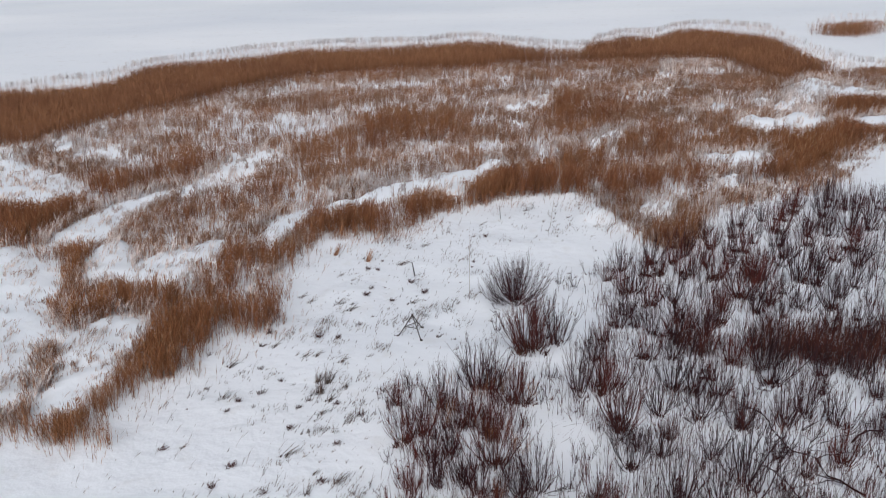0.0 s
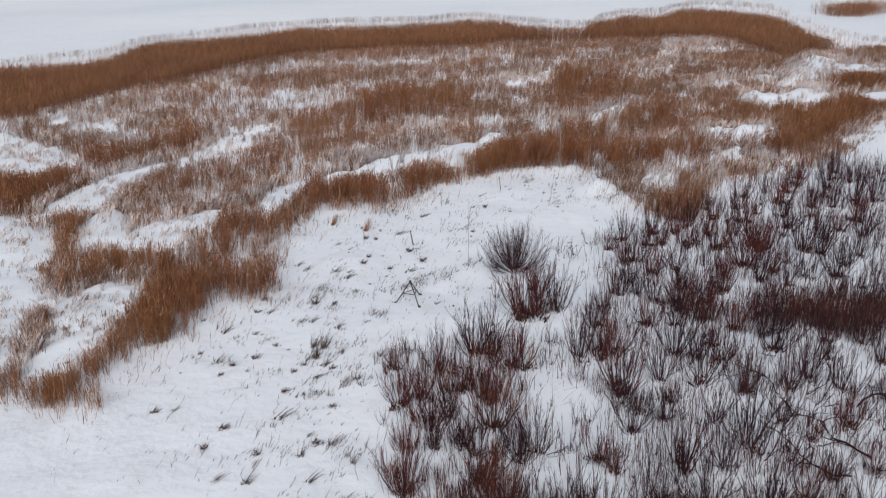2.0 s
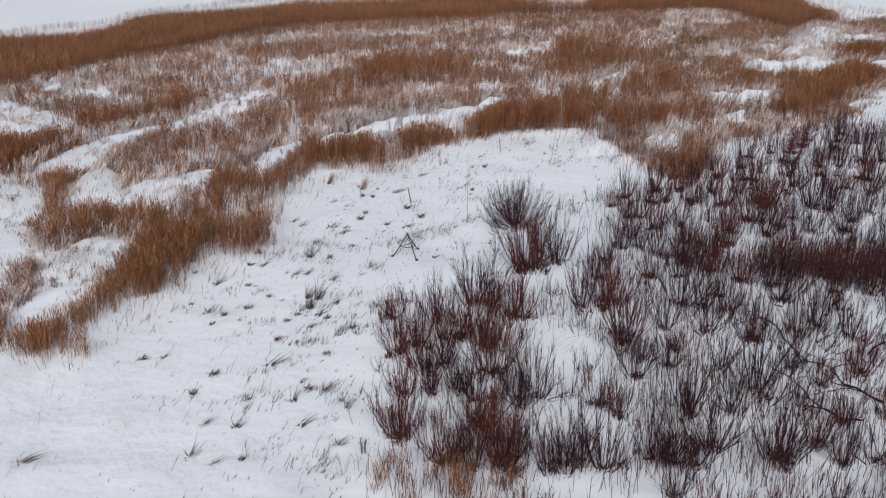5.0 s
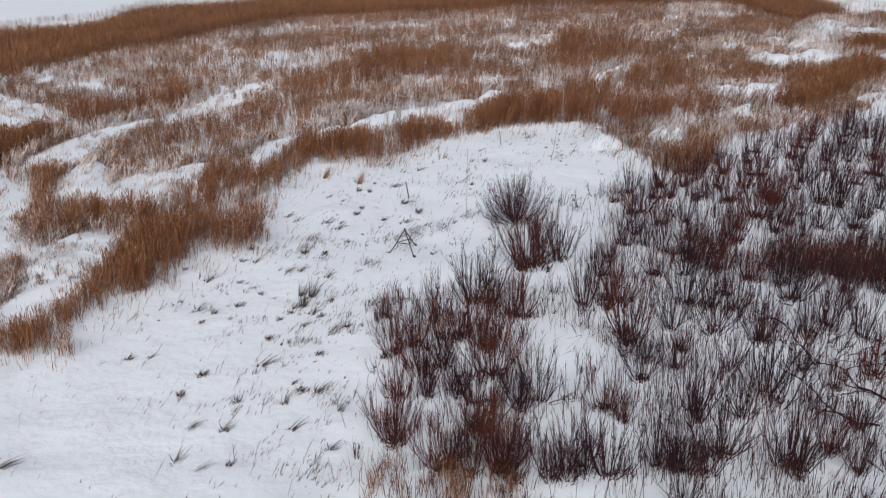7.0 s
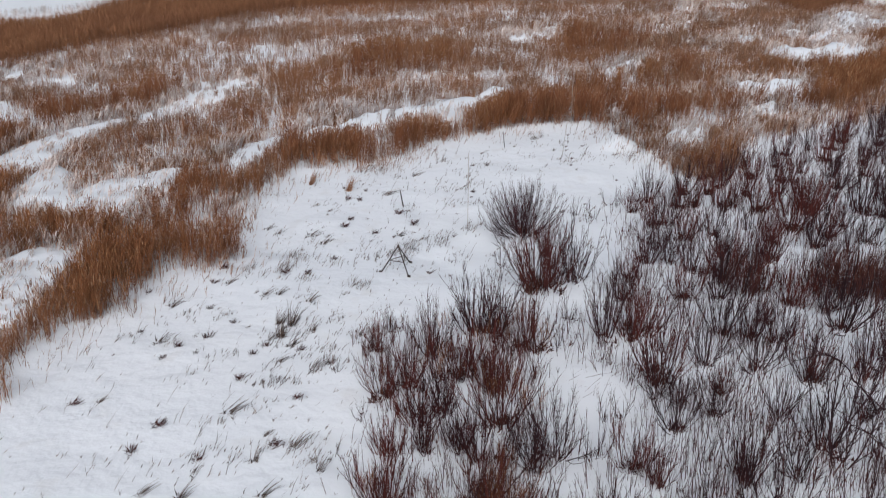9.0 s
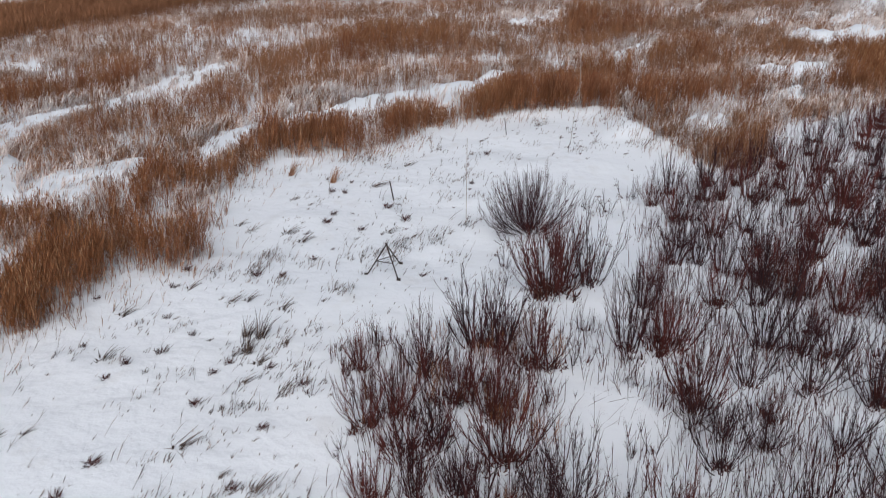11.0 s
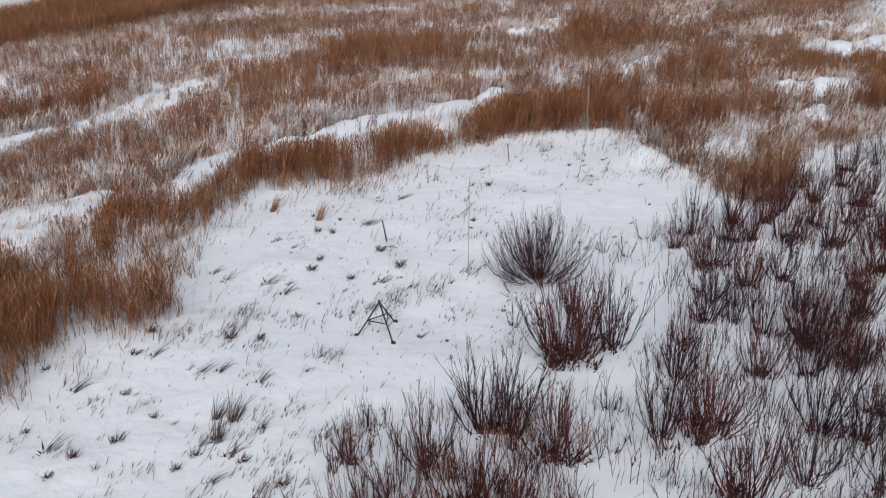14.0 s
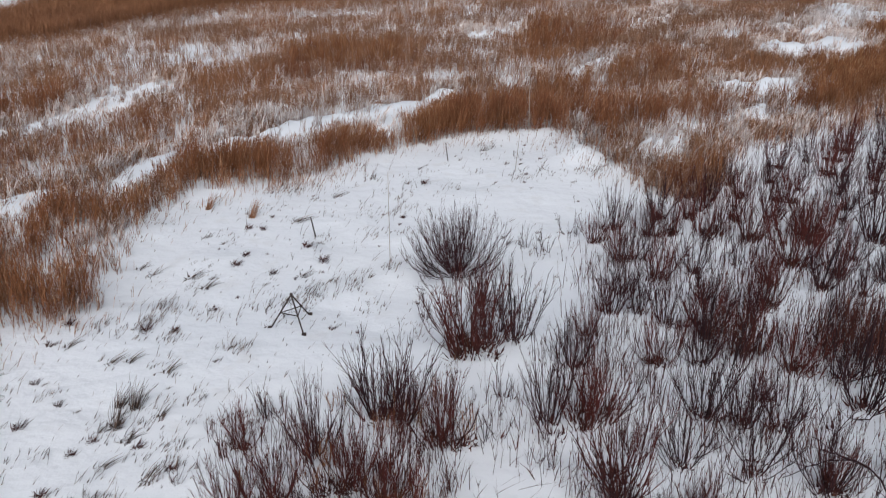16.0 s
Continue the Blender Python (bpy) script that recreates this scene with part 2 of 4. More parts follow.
cap(0.6, 0.4, (4.7, 76.5), (5.5, 78), (7.5, 78.5), (8.6, 80.1), (10, 79.4), (8.7, 76.1), (6.7, 75.2), (4.8, 74.9))
cap(0.85, 0.6, (10.6, 65.2), (12, 66.3), (13.2, 67.6), (13.7, 66.7), (13.2, 64.5), (11.8, 64.3), (10.3, 62), (10.1, 63.6))
cap(1, 0.8, (10.6, 48.6), (11.2, 50.1), (12.3, 52.1), (12.4, 50.9), (13.4, 51.3), (13.7, 50.2), (13.1, 48.4), (12.2, 47.8), (11.2, 47.8))
cap(0.95, 0.7, (17.2, 60.2), (18.2, 60.9), (19.1, 60.1), (20.5, 61.2), (21.1, 61.8), (21.3, 60.7), (22.2, 60.6), (22.8, 61), (21.9, 59.1), (20.6, 57.8), (19.1, 57.6), (17.8, 58.3), (17.1, 59.1))
cap(0.6, 0.5, (15.9, 54.3), (16.8, 55.7), (17.7, 55.1), (19, 56.6), (19.3, 55.9), (19, 54.3), (17.9, 53.5), (16.5, 53.3))
cap(1, 0.7, (22.5, 69.2), (23.5, 70.5), (24.6, 70.4), (25.4, 68.9), (26.4, 69.4), (27.3, 70.5), (28.9, 72.6), (29.8, 72.6), (29.6, 69.9), (29.7, 68.5), (28.2, 66.8), (26.3, 66.6), (23.8, 66.6), (22.6, 67.3))
cap(1, 0.7, (26.2, 71.9), (27.9, 74.9), (28.7, 76), (30.6, 79.4), (32.5, 82.6), (34.2, 83), (34.9, 79.7), (37.4, 77.9), (38.7, 77.3), (37.6, 75.1), (34.6, 76.6), (33.2, 77.9), (30.8, 74.6), (29.9, 73), (28.5, 72.7), (26.5, 70.2))
cap(0.6, 0.5, (25.5, 76.2), (27.7, 76.4), (27, 73.6), (24.9, 73.3))
cap(0.95, 0.5, (31.5, 69.6), (33.9, 70), (36.1, 69.8), (34.6, 66.5), (31.4, 66.8))
cap(0.6, 0.2, (25.1, 57.9), (26.2, 58.8), (27.1, 59.2), (28.4, 60.5), (30.8, 62.6), (32.7, 62.5), (28.3, 53.2), (26.6, 53.3), (26.2, 54.6), (26.9, 57.1), (25.8, 56.9))
cap(0.45, 0.1, (14.7, 48.9), (15.8, 52.1), (17.1, 52.9), (18, 51.4), (19.7, 52.7), (21.2, 54), (19.3, 48.6), (17.5, 44.2), (15.8, 44.3), (15.3, 45.1), (15.5, 46.9), (14.5, 47))
cap(0.7, 0.5, (8, 49.7), (8.6, 52.2), (9.1, 54.1), (9.3, 52.9), (9.6, 51.8), (9.5, 49.1), (8.7, 49.1))
cap(0.5, 0.4, (14.1, 58), (15, 58.6), (16.1, 58.6), (15.4, 57.5), (14.3, 57.1))
cap(0.5, 0.4, (20.3, 89.2), (23, 91.3), (27.3, 90.8), (27.3, 88.9), (24.1, 86.9), (20.1, 85.7))
cap(0.45, 0.3, (13.1, 80.6), (18.1, 81.1), (23.6, 83.1), (23.1, 81), (18.3, 79.6), (13.3, 78.6))
cap(0.5, 0.3, (18.5, 72), (20.9, 74.3), (23.6, 75.7), (23, 73.6), (20.2, 71.8), (18.1, 70.4))
cap(0.7, 0.4, (-10.1, 42.9), (-10.2, 44.9), (-9.7, 44.5), (-9.5, 42.8), (-9.7, 41.7))
cap(0.6, 0.3, (-9.8, 40.4), (-9.3, 41.5), (-8.7, 41.7), (-8.6, 40.7), (-9.2, 39.4))
cap(0.6, 0.3, (-11.8, 46.6), (-11, 47.2), (-10.4, 45.9), (-11.1, 45.2))
cap(0.6, 0.3, (-12.9, 40.6), (-12.2, 40.9), (-12, 39.5), (-12.5, 39.3))
# thin, frost-covered reeds
frosty = np.zeros(GX.shape)
lay(frosty, 1, (-28.5, 71.8), (-24.8, 74.5), (-21.1, 78.6), (-18.2, 83.2), (-13.1, 87.2), (-7.7, 86.6), (-1.4, 88.7), (8.5, 90), (8.2, 86.5), (1.8, 84.4), (-4.4, 84.3), (-11.4, 82.4), (-16.7, 78.1), (-20.1, 76.2), (-22.8, 69.4), (-21, 62.6), (-24.3, 59.2), (-27.3, 63.1))
lay(frosty, 1, (-12.9, 72.4), (-12.4, 75.5), (-10.3, 73.8), (-7.8, 76.6), (-7.3, 75), (-7, 70.3), (-9.8, 69.8), (-11.7, 70.7))
lay(frosty, 0.5, (-4.5, 75.8), (-3.2, 79.1), (-1.2, 78.9), (-1.2, 74.4), (-3.9, 73.6))
lay(frosty, 0.6, (-24.3, 55.3), (-20.7, 61.1), (-19.4, 57.5), (-17, 54.6), (-17.9, 50.4), (-21.3, 51.7))
lay(frosty, 0.6, (-15.9, 50.3), (-13.4, 51.2), (-12.5, 48.3), (-13.7, 46.7), (-15.9, 46), (-16.8, 49.3))
lay(frosty, 0.6, (-23.1, 45.9), (-22.1, 46.3), (-21.4, 48.6), (-20.7, 46.7), (-20.4, 44.5))
lay(frosty, 0.5, (-6.2, 67.5), (0.6, 66.9), (0.5, 60.5), (-1, 57.8), (-5.3, 56.8))
lay(frosty, 0.6, (-8.7, 36.7), (-8, 38.5), (-8.2, 41.3), (-7.5, 42.4), (-7.1, 39.8), (-7.6, 36.6), (-8.3, 34.6))
# patches of dense standing reeds within the field
dense = np.zeros(GX.shape)
lay(dense, 1, (-23, 56.7), (-22.5, 58.4), (-19.8, 58.2), (-19, 54.5), (-20, 53.1), (-21.3, 54.1))
lay(dense, 0.9, (-20.9, 63.8), (-18.6, 65.2), (-17.2, 61.1), (-17.2, 56.9), (-19.5, 59.1))
lay(dense, 0.9, (-27.4, 51.4), (-24.3, 52), (-22.3, 53.8), (-21.9, 50.2), (-22.6, 48.7), (-23, 45.9), (-24.6, 45.5))
lay(dense, 1, (-19, 40.4), (-20.2, 44.8), (-19.4, 44.8), (-18.2, 41.9), (-17.2, 38.9), (-16.9, 36.9), (-16.6, 34), (-17.7, 37))
lay(dense, 1, (-17, 34), (-17.3, 35.9), (-16.2, 36.4), (-15.8, 37.5), (-16, 39.7), (-14.5, 39.6), (-14, 37.2), (-15.2, 36.8), (-16.1, 35.6), (-16.5, 34.4))
lay(dense, 1, (-12.6, 35.5), (-12.1, 36.7), (-10.2, 37.2), (-7.8, 37.8), (-7.3, 35.7), (-8.2, 33.6), (-10.5, 33.3), (-11, 31.9), (-11.8, 30.5), (-12.8, 31.5), (-12.8, 33))
lay(dense, 1, (-15.9, 28.1), (-14.9, 27.7), (-13.9, 28.4), (-12.8, 28), (-12.8, 30), (-12.4, 30.6), (-12.1, 29.4), (-12.2, 27.7), (-12.6, 27.3), (-12.1, 25.9), (-13.2, 26.3), (-14.7, 26.3))
lay(dense, 0.8, (-11.4, 44.3), (-9.1, 43.8), (-8.5, 45.5), (-7.3, 46.5), (-7, 44.9), (-7.4, 42), (-8.6, 41), (-9.8, 40.3), (-10.8, 40), (-12.1, 41.9))
lay(dense, 0.7, (-7.3, 73.6), (-4.9, 74.9), (0.7, 73.5), (0.6, 66.5), (-1.9, 66.3), (-6.2, 68.5))
lay(dense, 0.7, (8, 74.2), (11.7, 74.5), (14.1, 72.6), (13.1, 66.8), (10.5, 66), (7.3, 67.3))
lay(dense, 0.8, (17.5, 64.6), (21.2, 66.1), (25, 65.4), (31.7, 65.1), (32.2, 63.3), (29.3, 60.4), (25, 57.1), (21.8, 56), (22.8, 60.1), (21.2, 62.3), (17.9, 61.3))
lay(dense, 0.8, (2.2, 54.8), (3, 57.4), (5, 58.6), (9.2, 59.8), (8.8, 54.4), (8, 51.4), (5.7, 50.7), (3, 50.5), (1.7, 49.7), (0.9, 49.2), (1.5, 52.5))
lay(dense, 0.7, (-7.2, 49.2), (-6, 50), (-3.5, 50.9), (-1.5, 51.9), (0.1, 51.8), (0.4, 49.2), (-0.2, 47.8), (-1.4, 47.1), (-4.3, 45), (-6.8, 45.8))
lay(dense, 0.7, (9.7, 55.6), (13.2, 55.7), (16.2, 56.4), (15.3, 52.7), (13.5, 52.2), (10.9, 51), (9.7, 49.7), (9.4, 51.9))
lay(dense, 0.4, (9.7, 46.2), (12.6, 47), (14.1, 47.6), (13.6, 45), (11.8, 43.8), (10.2, 44.3))
lay(dense, 0.7, (30, 72.7), (32.5, 76.3), (34.1, 75.4), (35.2, 73), (33.5, 69.1), (30.5, 68.9), (29.9, 69.4))
lay(dense, 0.6, (-11.6, 67.2), (-7.9, 67.8), (-6, 65.8), (-5.1, 59.4), (-8.3, 58.3), (-10, 59.1))
# thick stands of taller, darker reed
clump = np.zeros(GX.shape)
drift = np.zeros(GX.shape)
clump = np.maximum(clump, area((-8.2, 45.3), (-5.9, 46.8), (-4.3, 46.4), (-2.8, 47.2), (-0.9, 49.4), (0.9, 50.8), (0.4, 52.0), (-0.9, 51.6), (-3.4, 49.3), (-5.9, 48.6), (-8.0, 47.4), ragged=0.9))
clump = np.maximum(clump, area((1.4, 51.4), (3.9, 52.7), (6.7, 53.3), (8.3, 53.0), (8.6, 55.2), (6.2, 56.2), (3.3, 55.6), (1.6, 53.4), ragged=0.9))
clump = np.maximum(clump, area((-12.6, 29.6), (-11.4, 31.3), (-10.8, 32.6), (-9.6, 34.5), (-8.2, 35.0), (-7.5, 36.6), (-8.2, 37.8), (-9.2, 37.2), (-11.6, 37.2), (-12.4, 34.4), (-12.8, 31.5), ragged=0.9))
clump = np.maximum(clump, area((-16.6, 36.6), (-15.6, 38.6), (-13.6, 39.6), (-12.9, 37.6), (-14.6, 38.0), (-16, 36), ragged=0.9))
clump = np.maximum(clump, area((-15.8, 27.3), (-14.3, 27.3), (-12.6, 26.8), (-13.2, 28.8), (-12.3, 30.6), (-12.9, 31.0), (-13.4, 28.4), (-15.4, 28.6), ragged=0.7))
drift = np.maximum(drift, area((-6.4, 61.6), (-1.8, 64), (1.9, 66.2), (1.9, 69.5), (-2.8, 69.8), (-6.4, 70.0)))
clump = np.maximum(clump, 0.6 * area((29.6, 68.9), (31.3, 70.4), (38.8, 71.0), (37.7, 74.5), (32.2, 74.0)))
clump = np.maximum(clump, 0.6 * area((21.8, 55.4), (25.4, 58.3), (28.2, 62.2), (36.8, 64.7), (36.6, 67), (27.6, 66), (23.7, 65)))
drift = np.maximum(drift, 0.5 * area((9.2, 50.6), (10.2, 47.7), (10.9, 44.8), (13.3, 43.9), (14.4, 47.3), (12.2, 46.8), (10.6, 50.5)))
drift = np.maximum(drift, area((-21.1, 52.7), (-19.1, 57.3), (-14.5, 59.5), (-12.2, 60.4), (-13.5, 63), (-17.3, 60.8), (-22.1, 57.5)))
drift = np.maximum(drift, area((-18.2, 47.9), (-15.4, 49.7), (-12.0, 52.4), (-8.0, 54.3), (-11.2, 55), (-14.5, 52.3), (-17.0, 50.1)))
clump = np.maximum(clump, 0.6 * area((14.8, 52.9), (22.1, 55.5), (21.9, 56.8), (17.5, 55.6), (14.0, 54.5)))
drift = np.maximum(drift, area((11.2, 57.8), (17.2, 60.2), (17.7, 66.2), (13.6, 65.3)))
drift = np.maximum(drift, area((-19.5, 42.6), (-18.4, 40.2), (-17.1, 37.9), (-16.3, 38.4), (-17.2, 41), (-19, 45)))
drift = np.maximum(drift, area((-23.8, 41.0), (-21.4, 41.2), (-21.6, 43.0), (-24, 43.2)))
drift = np.maximum(drift, 0.9 * area((6, 57.6), (10.4, 58.2), (15, 61), (15.5, 64), (10.5, 63.6), (6.5, 60.5)))
drift = np.maximum(drift, 0.8 * area((8, 68.5), (14, 69.5), (15.5, 77), (9, 78)))
drift = np.maximum(drift, area((-12.4, 37.2), (-8.2, 37.6), (-8.3, 41.5), (-9.0, 44.6), (-11.6, 44.0), (-12.3, 41)))
island = area((42.9, 109.4), (45.4, 107), (47.9, 106.7), (52.3, 109.7), (55.9, 110), (55.5, 109.5), (52.1, 109.6), (47.7, 109.8), (43.3, 108.8), ragged=0.5, soft=0.8)
islet = area((42.6, 110.2), (45.2, 106.7), (47.7, 106.3), (52.3, 109.7), (55.9, 110), (60.9, 120.5), (54.3, 122), (51.1, 121.5), (47, 118.3), ragged=0.5, soft=0.5)
# shrubs stand on two stretches, with a snowy lane between them
thicket = area((5.0, 20.5), (5.6, 26), (4.9, 30), (5.4, 33), (7, 36), (7.6, 40), (9, 43.5), (12, 44.5), (14, 46.5), (18, 49), (22, 52), (30, 55),
               (36, 42), (27, 24), (22, 16), (8, 16), ragged=0.5, soft=1.0)
grove = area((-1.8, 31), (-1.9, 26), (-1.6, 19), (2.7, 18), (2.8, 25), (2.9, 30), (1.9, 32), (0.5, 32), ragged=0.4, soft=0.8)

belt = np.clip(from_front / 0.8 + 0.5, 0, 1) * np.clip(from_back / 0.8, 0, 1) * (from_shore > 0)
fringe = (from_back < 0.6) * (from_shore > 0) * (GX < 75)
field = reed_zone * (1 - belt) * np.where(GY > line_y(GX, BELT_FRONT), from_back > 0, True)
# the wind has laid the reeds in rows: slanting in the west, straight across in the east
slanted = fractal((GX * 0.62 + GY * 0.78) * 0.33, GX * -0.78 + GY * 0.62, 3.2, 21)
level = fractal(GX * 0.36 + GY * 0.05, GY, 3.4, 25)
east = np.clip((GX + 8) / 14, 0, 1)
patchy = np.clip((slanted * (1 - east) + level * east - 0.34) / 0.3, 0, 1)
fine = np.clip((fractal(GX, GY, 1.1, 31, 3) - 0.25) / 0.5, 0, 1)

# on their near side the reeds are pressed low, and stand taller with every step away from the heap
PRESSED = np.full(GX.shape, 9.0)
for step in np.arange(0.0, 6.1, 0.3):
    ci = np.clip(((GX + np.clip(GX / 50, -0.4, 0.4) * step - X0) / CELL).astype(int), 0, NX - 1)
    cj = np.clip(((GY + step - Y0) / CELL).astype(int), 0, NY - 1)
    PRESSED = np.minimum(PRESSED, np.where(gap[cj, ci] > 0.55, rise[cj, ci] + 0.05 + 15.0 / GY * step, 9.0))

# ---- the ground: one sheet of snow from underfoot to the horizon ----
hummocks = (fractal(GX, GY, 7.0, 41) - 0.5) * 0.35 + (fractal(GX, GY, 1.3, 51, 3) - 0.5) * 0.3 + (fractal(GX, GY, 0.6, 57, 2) - 0.5) * 0.08
on_land = np.clip(from_shore / 4.0, 0, 1)
edge_fade = np.clip(np.minimum(np.minimum(GX - X0, X1 - GX), np.minimum(GY - Y0, Y1 - GY)) / 6.0, 0, 1)
HEIGHT = (hummocks * on_land + rise * (0.95 + 0.6 * (fractal(GX, GY, 1.6, 91) - 0.4) + 0.7 * (fractal(GX, GY, 0.8, 93, 2) - 0.5)) + 0.12 * soften(clump, 1.0)) * edge_fade


def ground_z(x, y):
    u, v = (np.asarray(x, float) - X0) / CELL - 0.5, (np.asarray(y, float) - Y0) / CELL - 0.5
    u, v = np.clip(u, 0, NX - 1.001), np.clip(v, 0, NY - 1.001)
    i, j = u.astype(int), v.astype(int)
    fu, fv = u - i, v - j
    z = (HEIGHT[j, i] * (1 - fu) + HEIGHT[j, i + 1] * fu) * (1 - fv) + (HEIGHT[j + 1, i] * (1 - fu) + HEIGHT[j + 1, i + 1] * fu) * fv
    out = (np.asarray(x) < X0) | (np.asarray(x) > X1) | (np.asarray(y) < Y0) | (np.asarray(y) > Y1)
    return np.where(out, 0.0, z)


def fast_mesh(name, verts, faces, mat, smooth=False):
    """A mesh from arrays; faces all have the same number of corners."""
    verts, faces = np.asarray(verts, np.float32), np.asarray(faces, np.int32)
    me = bpy.data.meshes.new(name)
    me.vertices.add(len(verts))
    me.vertices.foreach_set("co", verts.ravel())
    me.loops.add(faces.size)
    me.loops.foreach_set("vertex_index", faces.ravel())
    me.polygons.add(len(faces))
    me.polygons.foreach_set("loop_start", np.arange(len(faces), dtype=np.int32) * faces.shape[1])
    me.update(calc_edges=True)
    me.validate()
    if smooth:
        me.polygons.foreach_set("use_smooth", np.ones(len(faces), bool))
    me.materials.append(mat)
    return me


def spread(a, b, step, reach):
    """Even steps from a to b, then ever longer ones out to the horizon."""
    out, d, tail = np.arange(a, b + step / 2, step), step, []
    far = 0.0
    while far < reach:
        d *= 1.5
        far += d
        tail.append(far)
    tail = np.array(tail)
    return np.concatenate([(a - tail)[::-1], out, b + tail])


xs, ys = spread(-62.0, 66.0, 0.4, 3000.0), spread(14.0, 122.0, 0.4, 3000.0)
mx, my = np.meshgrid(xs, ys)
gv = np.stack([mx, my, ground_z(mx, my)], -1).reshape(-1, 3)
gi = (np.arange(len(ys) - 1)[:, None] * len(xs) + np.arange(len(xs) - 1)).ravel()
gf = np.stack([gi, gi + 1, gi + 1 + len(xs), gi + len(xs)], -1)
ground = new("ground", fast_mesh("ground", gv, gf, SNOW, True))
tagged(ground, "snow-covered marsh ground and frozen lake", "ground", kind="structure")


# ---- reeds and grasses ----
def scatter(density, seed, tuft=1):
    """Places for stalks, as many to the square metre as the map says, one by one or in tufts."""
    rng = np.random.RandomState(seed)
    counts = rng.poisson(np.clip(density, 0, 220) * CELL * CELL / tuft)
    j, i = np.nonzero(counts)
    times = counts[j, i]
    x = np.repeat(GX[j, i], times) + (rng.rand(times.sum()) - 0.5) * CELL
    y = np.repeat(GY[j, i], times) + (rng.rand(times.sum()) - 0.5) * CELL
    if tuft > 1:
        many = rng.poisson(tuft, len(x))
        size = np.repeat(0.05 + 0.09 * rng.rand(len(x)), many)
        x, y = np.repeat(x, many) + rng.randn(many.sum()) * size, np.repeat(y, many) + rng.randn(many.sum()) * size
    return x, y, rng


def pick(field_map, x, y):
    i = np.clip(((x - X0) / CELL).astype(int), 0, NX - 1)
    j = np.clip(((y - Y0) / CELL).astype(int), 0, NY - 1)
    return field_map[j, i]


def stalks(x, y, height, rng, width=0.014, leaves=3, leaf=0.4, leaf_width=0.022, plume=True, lean=(0.05, 0.0), sway=0.13, simple=False):
    """Reed stalks: a bent tapering stem, long leaves that stand off it, and a drooping plume."""
    n = len(x)
    base = np.stack([x, y, ground_z(x, y) - 0.04], -1)
    turn = rng.rand(n) * 2 * np.pi
    side = np.stack([np.cos(turn), np.sin(turn), np.zeros(n)], -1)
    tilt = np.stack([lean[0] + rng.randn(n) * sway, lean[1] + rng.randn(n) * sway, np.ones(n)], -1)
    h = height[:, None]
    w = width * (0.7 + 0.6 * rng.rand(n))[:, None]
    mid = base + tilt * h * 0.55
    bend = np.stack([tilt[:, 0] * 1.7, tilt[:, 1] * 1.7, np.full(n, 0.95)], -1)
    tip = mid + bend * h * 0.45
    if simple:
        verts, faces, k = [base - side * w, base + side * w, tip], [(0, 1, 2)], 3
    else:
        verts = [base - side * w, base + side * w, mid - side * w * 0.8, mid + side * w * 0.8, tip]
        faces, k = [(0, 1, 3), (0, 3, 2), (2, 3, 4)], 5
    for _ in range(leaves):
        a = rng.rand(n) * 2 * np.pi
        out = np.stack([np.cos(a), np.sin(a), np.zeros(n)], -1)
        cross = np.stack([-np.sin(a), np.cos(a), np.zeros(n)], -1)
        at = base + (mid - base) * (0.3 + 1.0 * rng.rand(n))[:, None]
        size = (leaf * (0.6 + 0.8 * rng.rand(n)))[:, None] * np.minimum(h, 2.0) / 1.6
        end = at + out * size * 0.45 + np.array([0.0, 0.0, 1.0]) * size * (0.55 + 0.4 * rng.rand(n))[:, None] + np.array([lean[0], lean[1], 0.0]) * size
        lw = leaf_width * (0.6 + 0.8 * rng.rand(n))[:, None]
        verts += [at - cross * lw, at + cross * lw, end]
        faces += [(k, k + 1, k + 2)]
        k += 3
    if plume:
        pl = 0.16 + 0.1 * rng.rand(n)[:, None]
        top = tip + bend * pl * 0.6
        verts += [tip - bend * pl * 0.6, tip - side * 0.013, tip + side * 0.013, top]
        faces += [(k, k + 2, k + 1), (k + 1, k + 2, k + 3)]
        k += 4
    v = np.stack(verts, 1).reshape(-1, 3)
    f = (np.arange(n)[:, None, None] * k + np.array(faces)[None]).reshape(-1, 3)
    return v, f


def bed(name, label, category, density, seed, low, high, mat, tuft=1, **shape):
    x, y, rng = scatter(density, seed, tuft)
    h = low + (high - low) * np.clip(0.25 + 0.5 * fractal(x, y, 3.0, seed) + 0.35 * (rng.rand(len(x)) - 0.5), 0, 1)
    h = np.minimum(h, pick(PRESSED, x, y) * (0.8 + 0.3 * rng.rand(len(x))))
    v, f = stalks(x, y, h, rng, **shape)
    ob = new(name, fast_mesh(name, v, f, mat))
    return tagged(ob, label, category, kind="stuff")


gap = np.clip(gap * 1.15, 0, 1) * np.clip(0.75 + fine * 0.9, 0, 1)
clods = np.clip((fractal(GX, GY, 1.9, 35, 3) - 0.32) / 0.34, 0, 1)
FIELD_D = field * (1 - gap) * (1 - 0.45 * frosty) * (36 + 58 * patchy + 40 * np.clip((56 - GY) / 6, 0, 1)) * (0.3 + 0.9 * fine) * (0.35 + 1.4 * clods) * (1 + 0.3 * np.clip((GX - 4) / 8, 0, 1))
bed("reed_field", "pale brown dry reeds standing in snow", "reeds", FIELD_D * (1 - 0.6 * np.maximum(clump, dense)), 101, 0.4, 1.2, REED_PALE, tuft=3, width=0.010, leaf_width=0.012, leaf=0.5, simple=True,
    plume=False, sway=0.15)
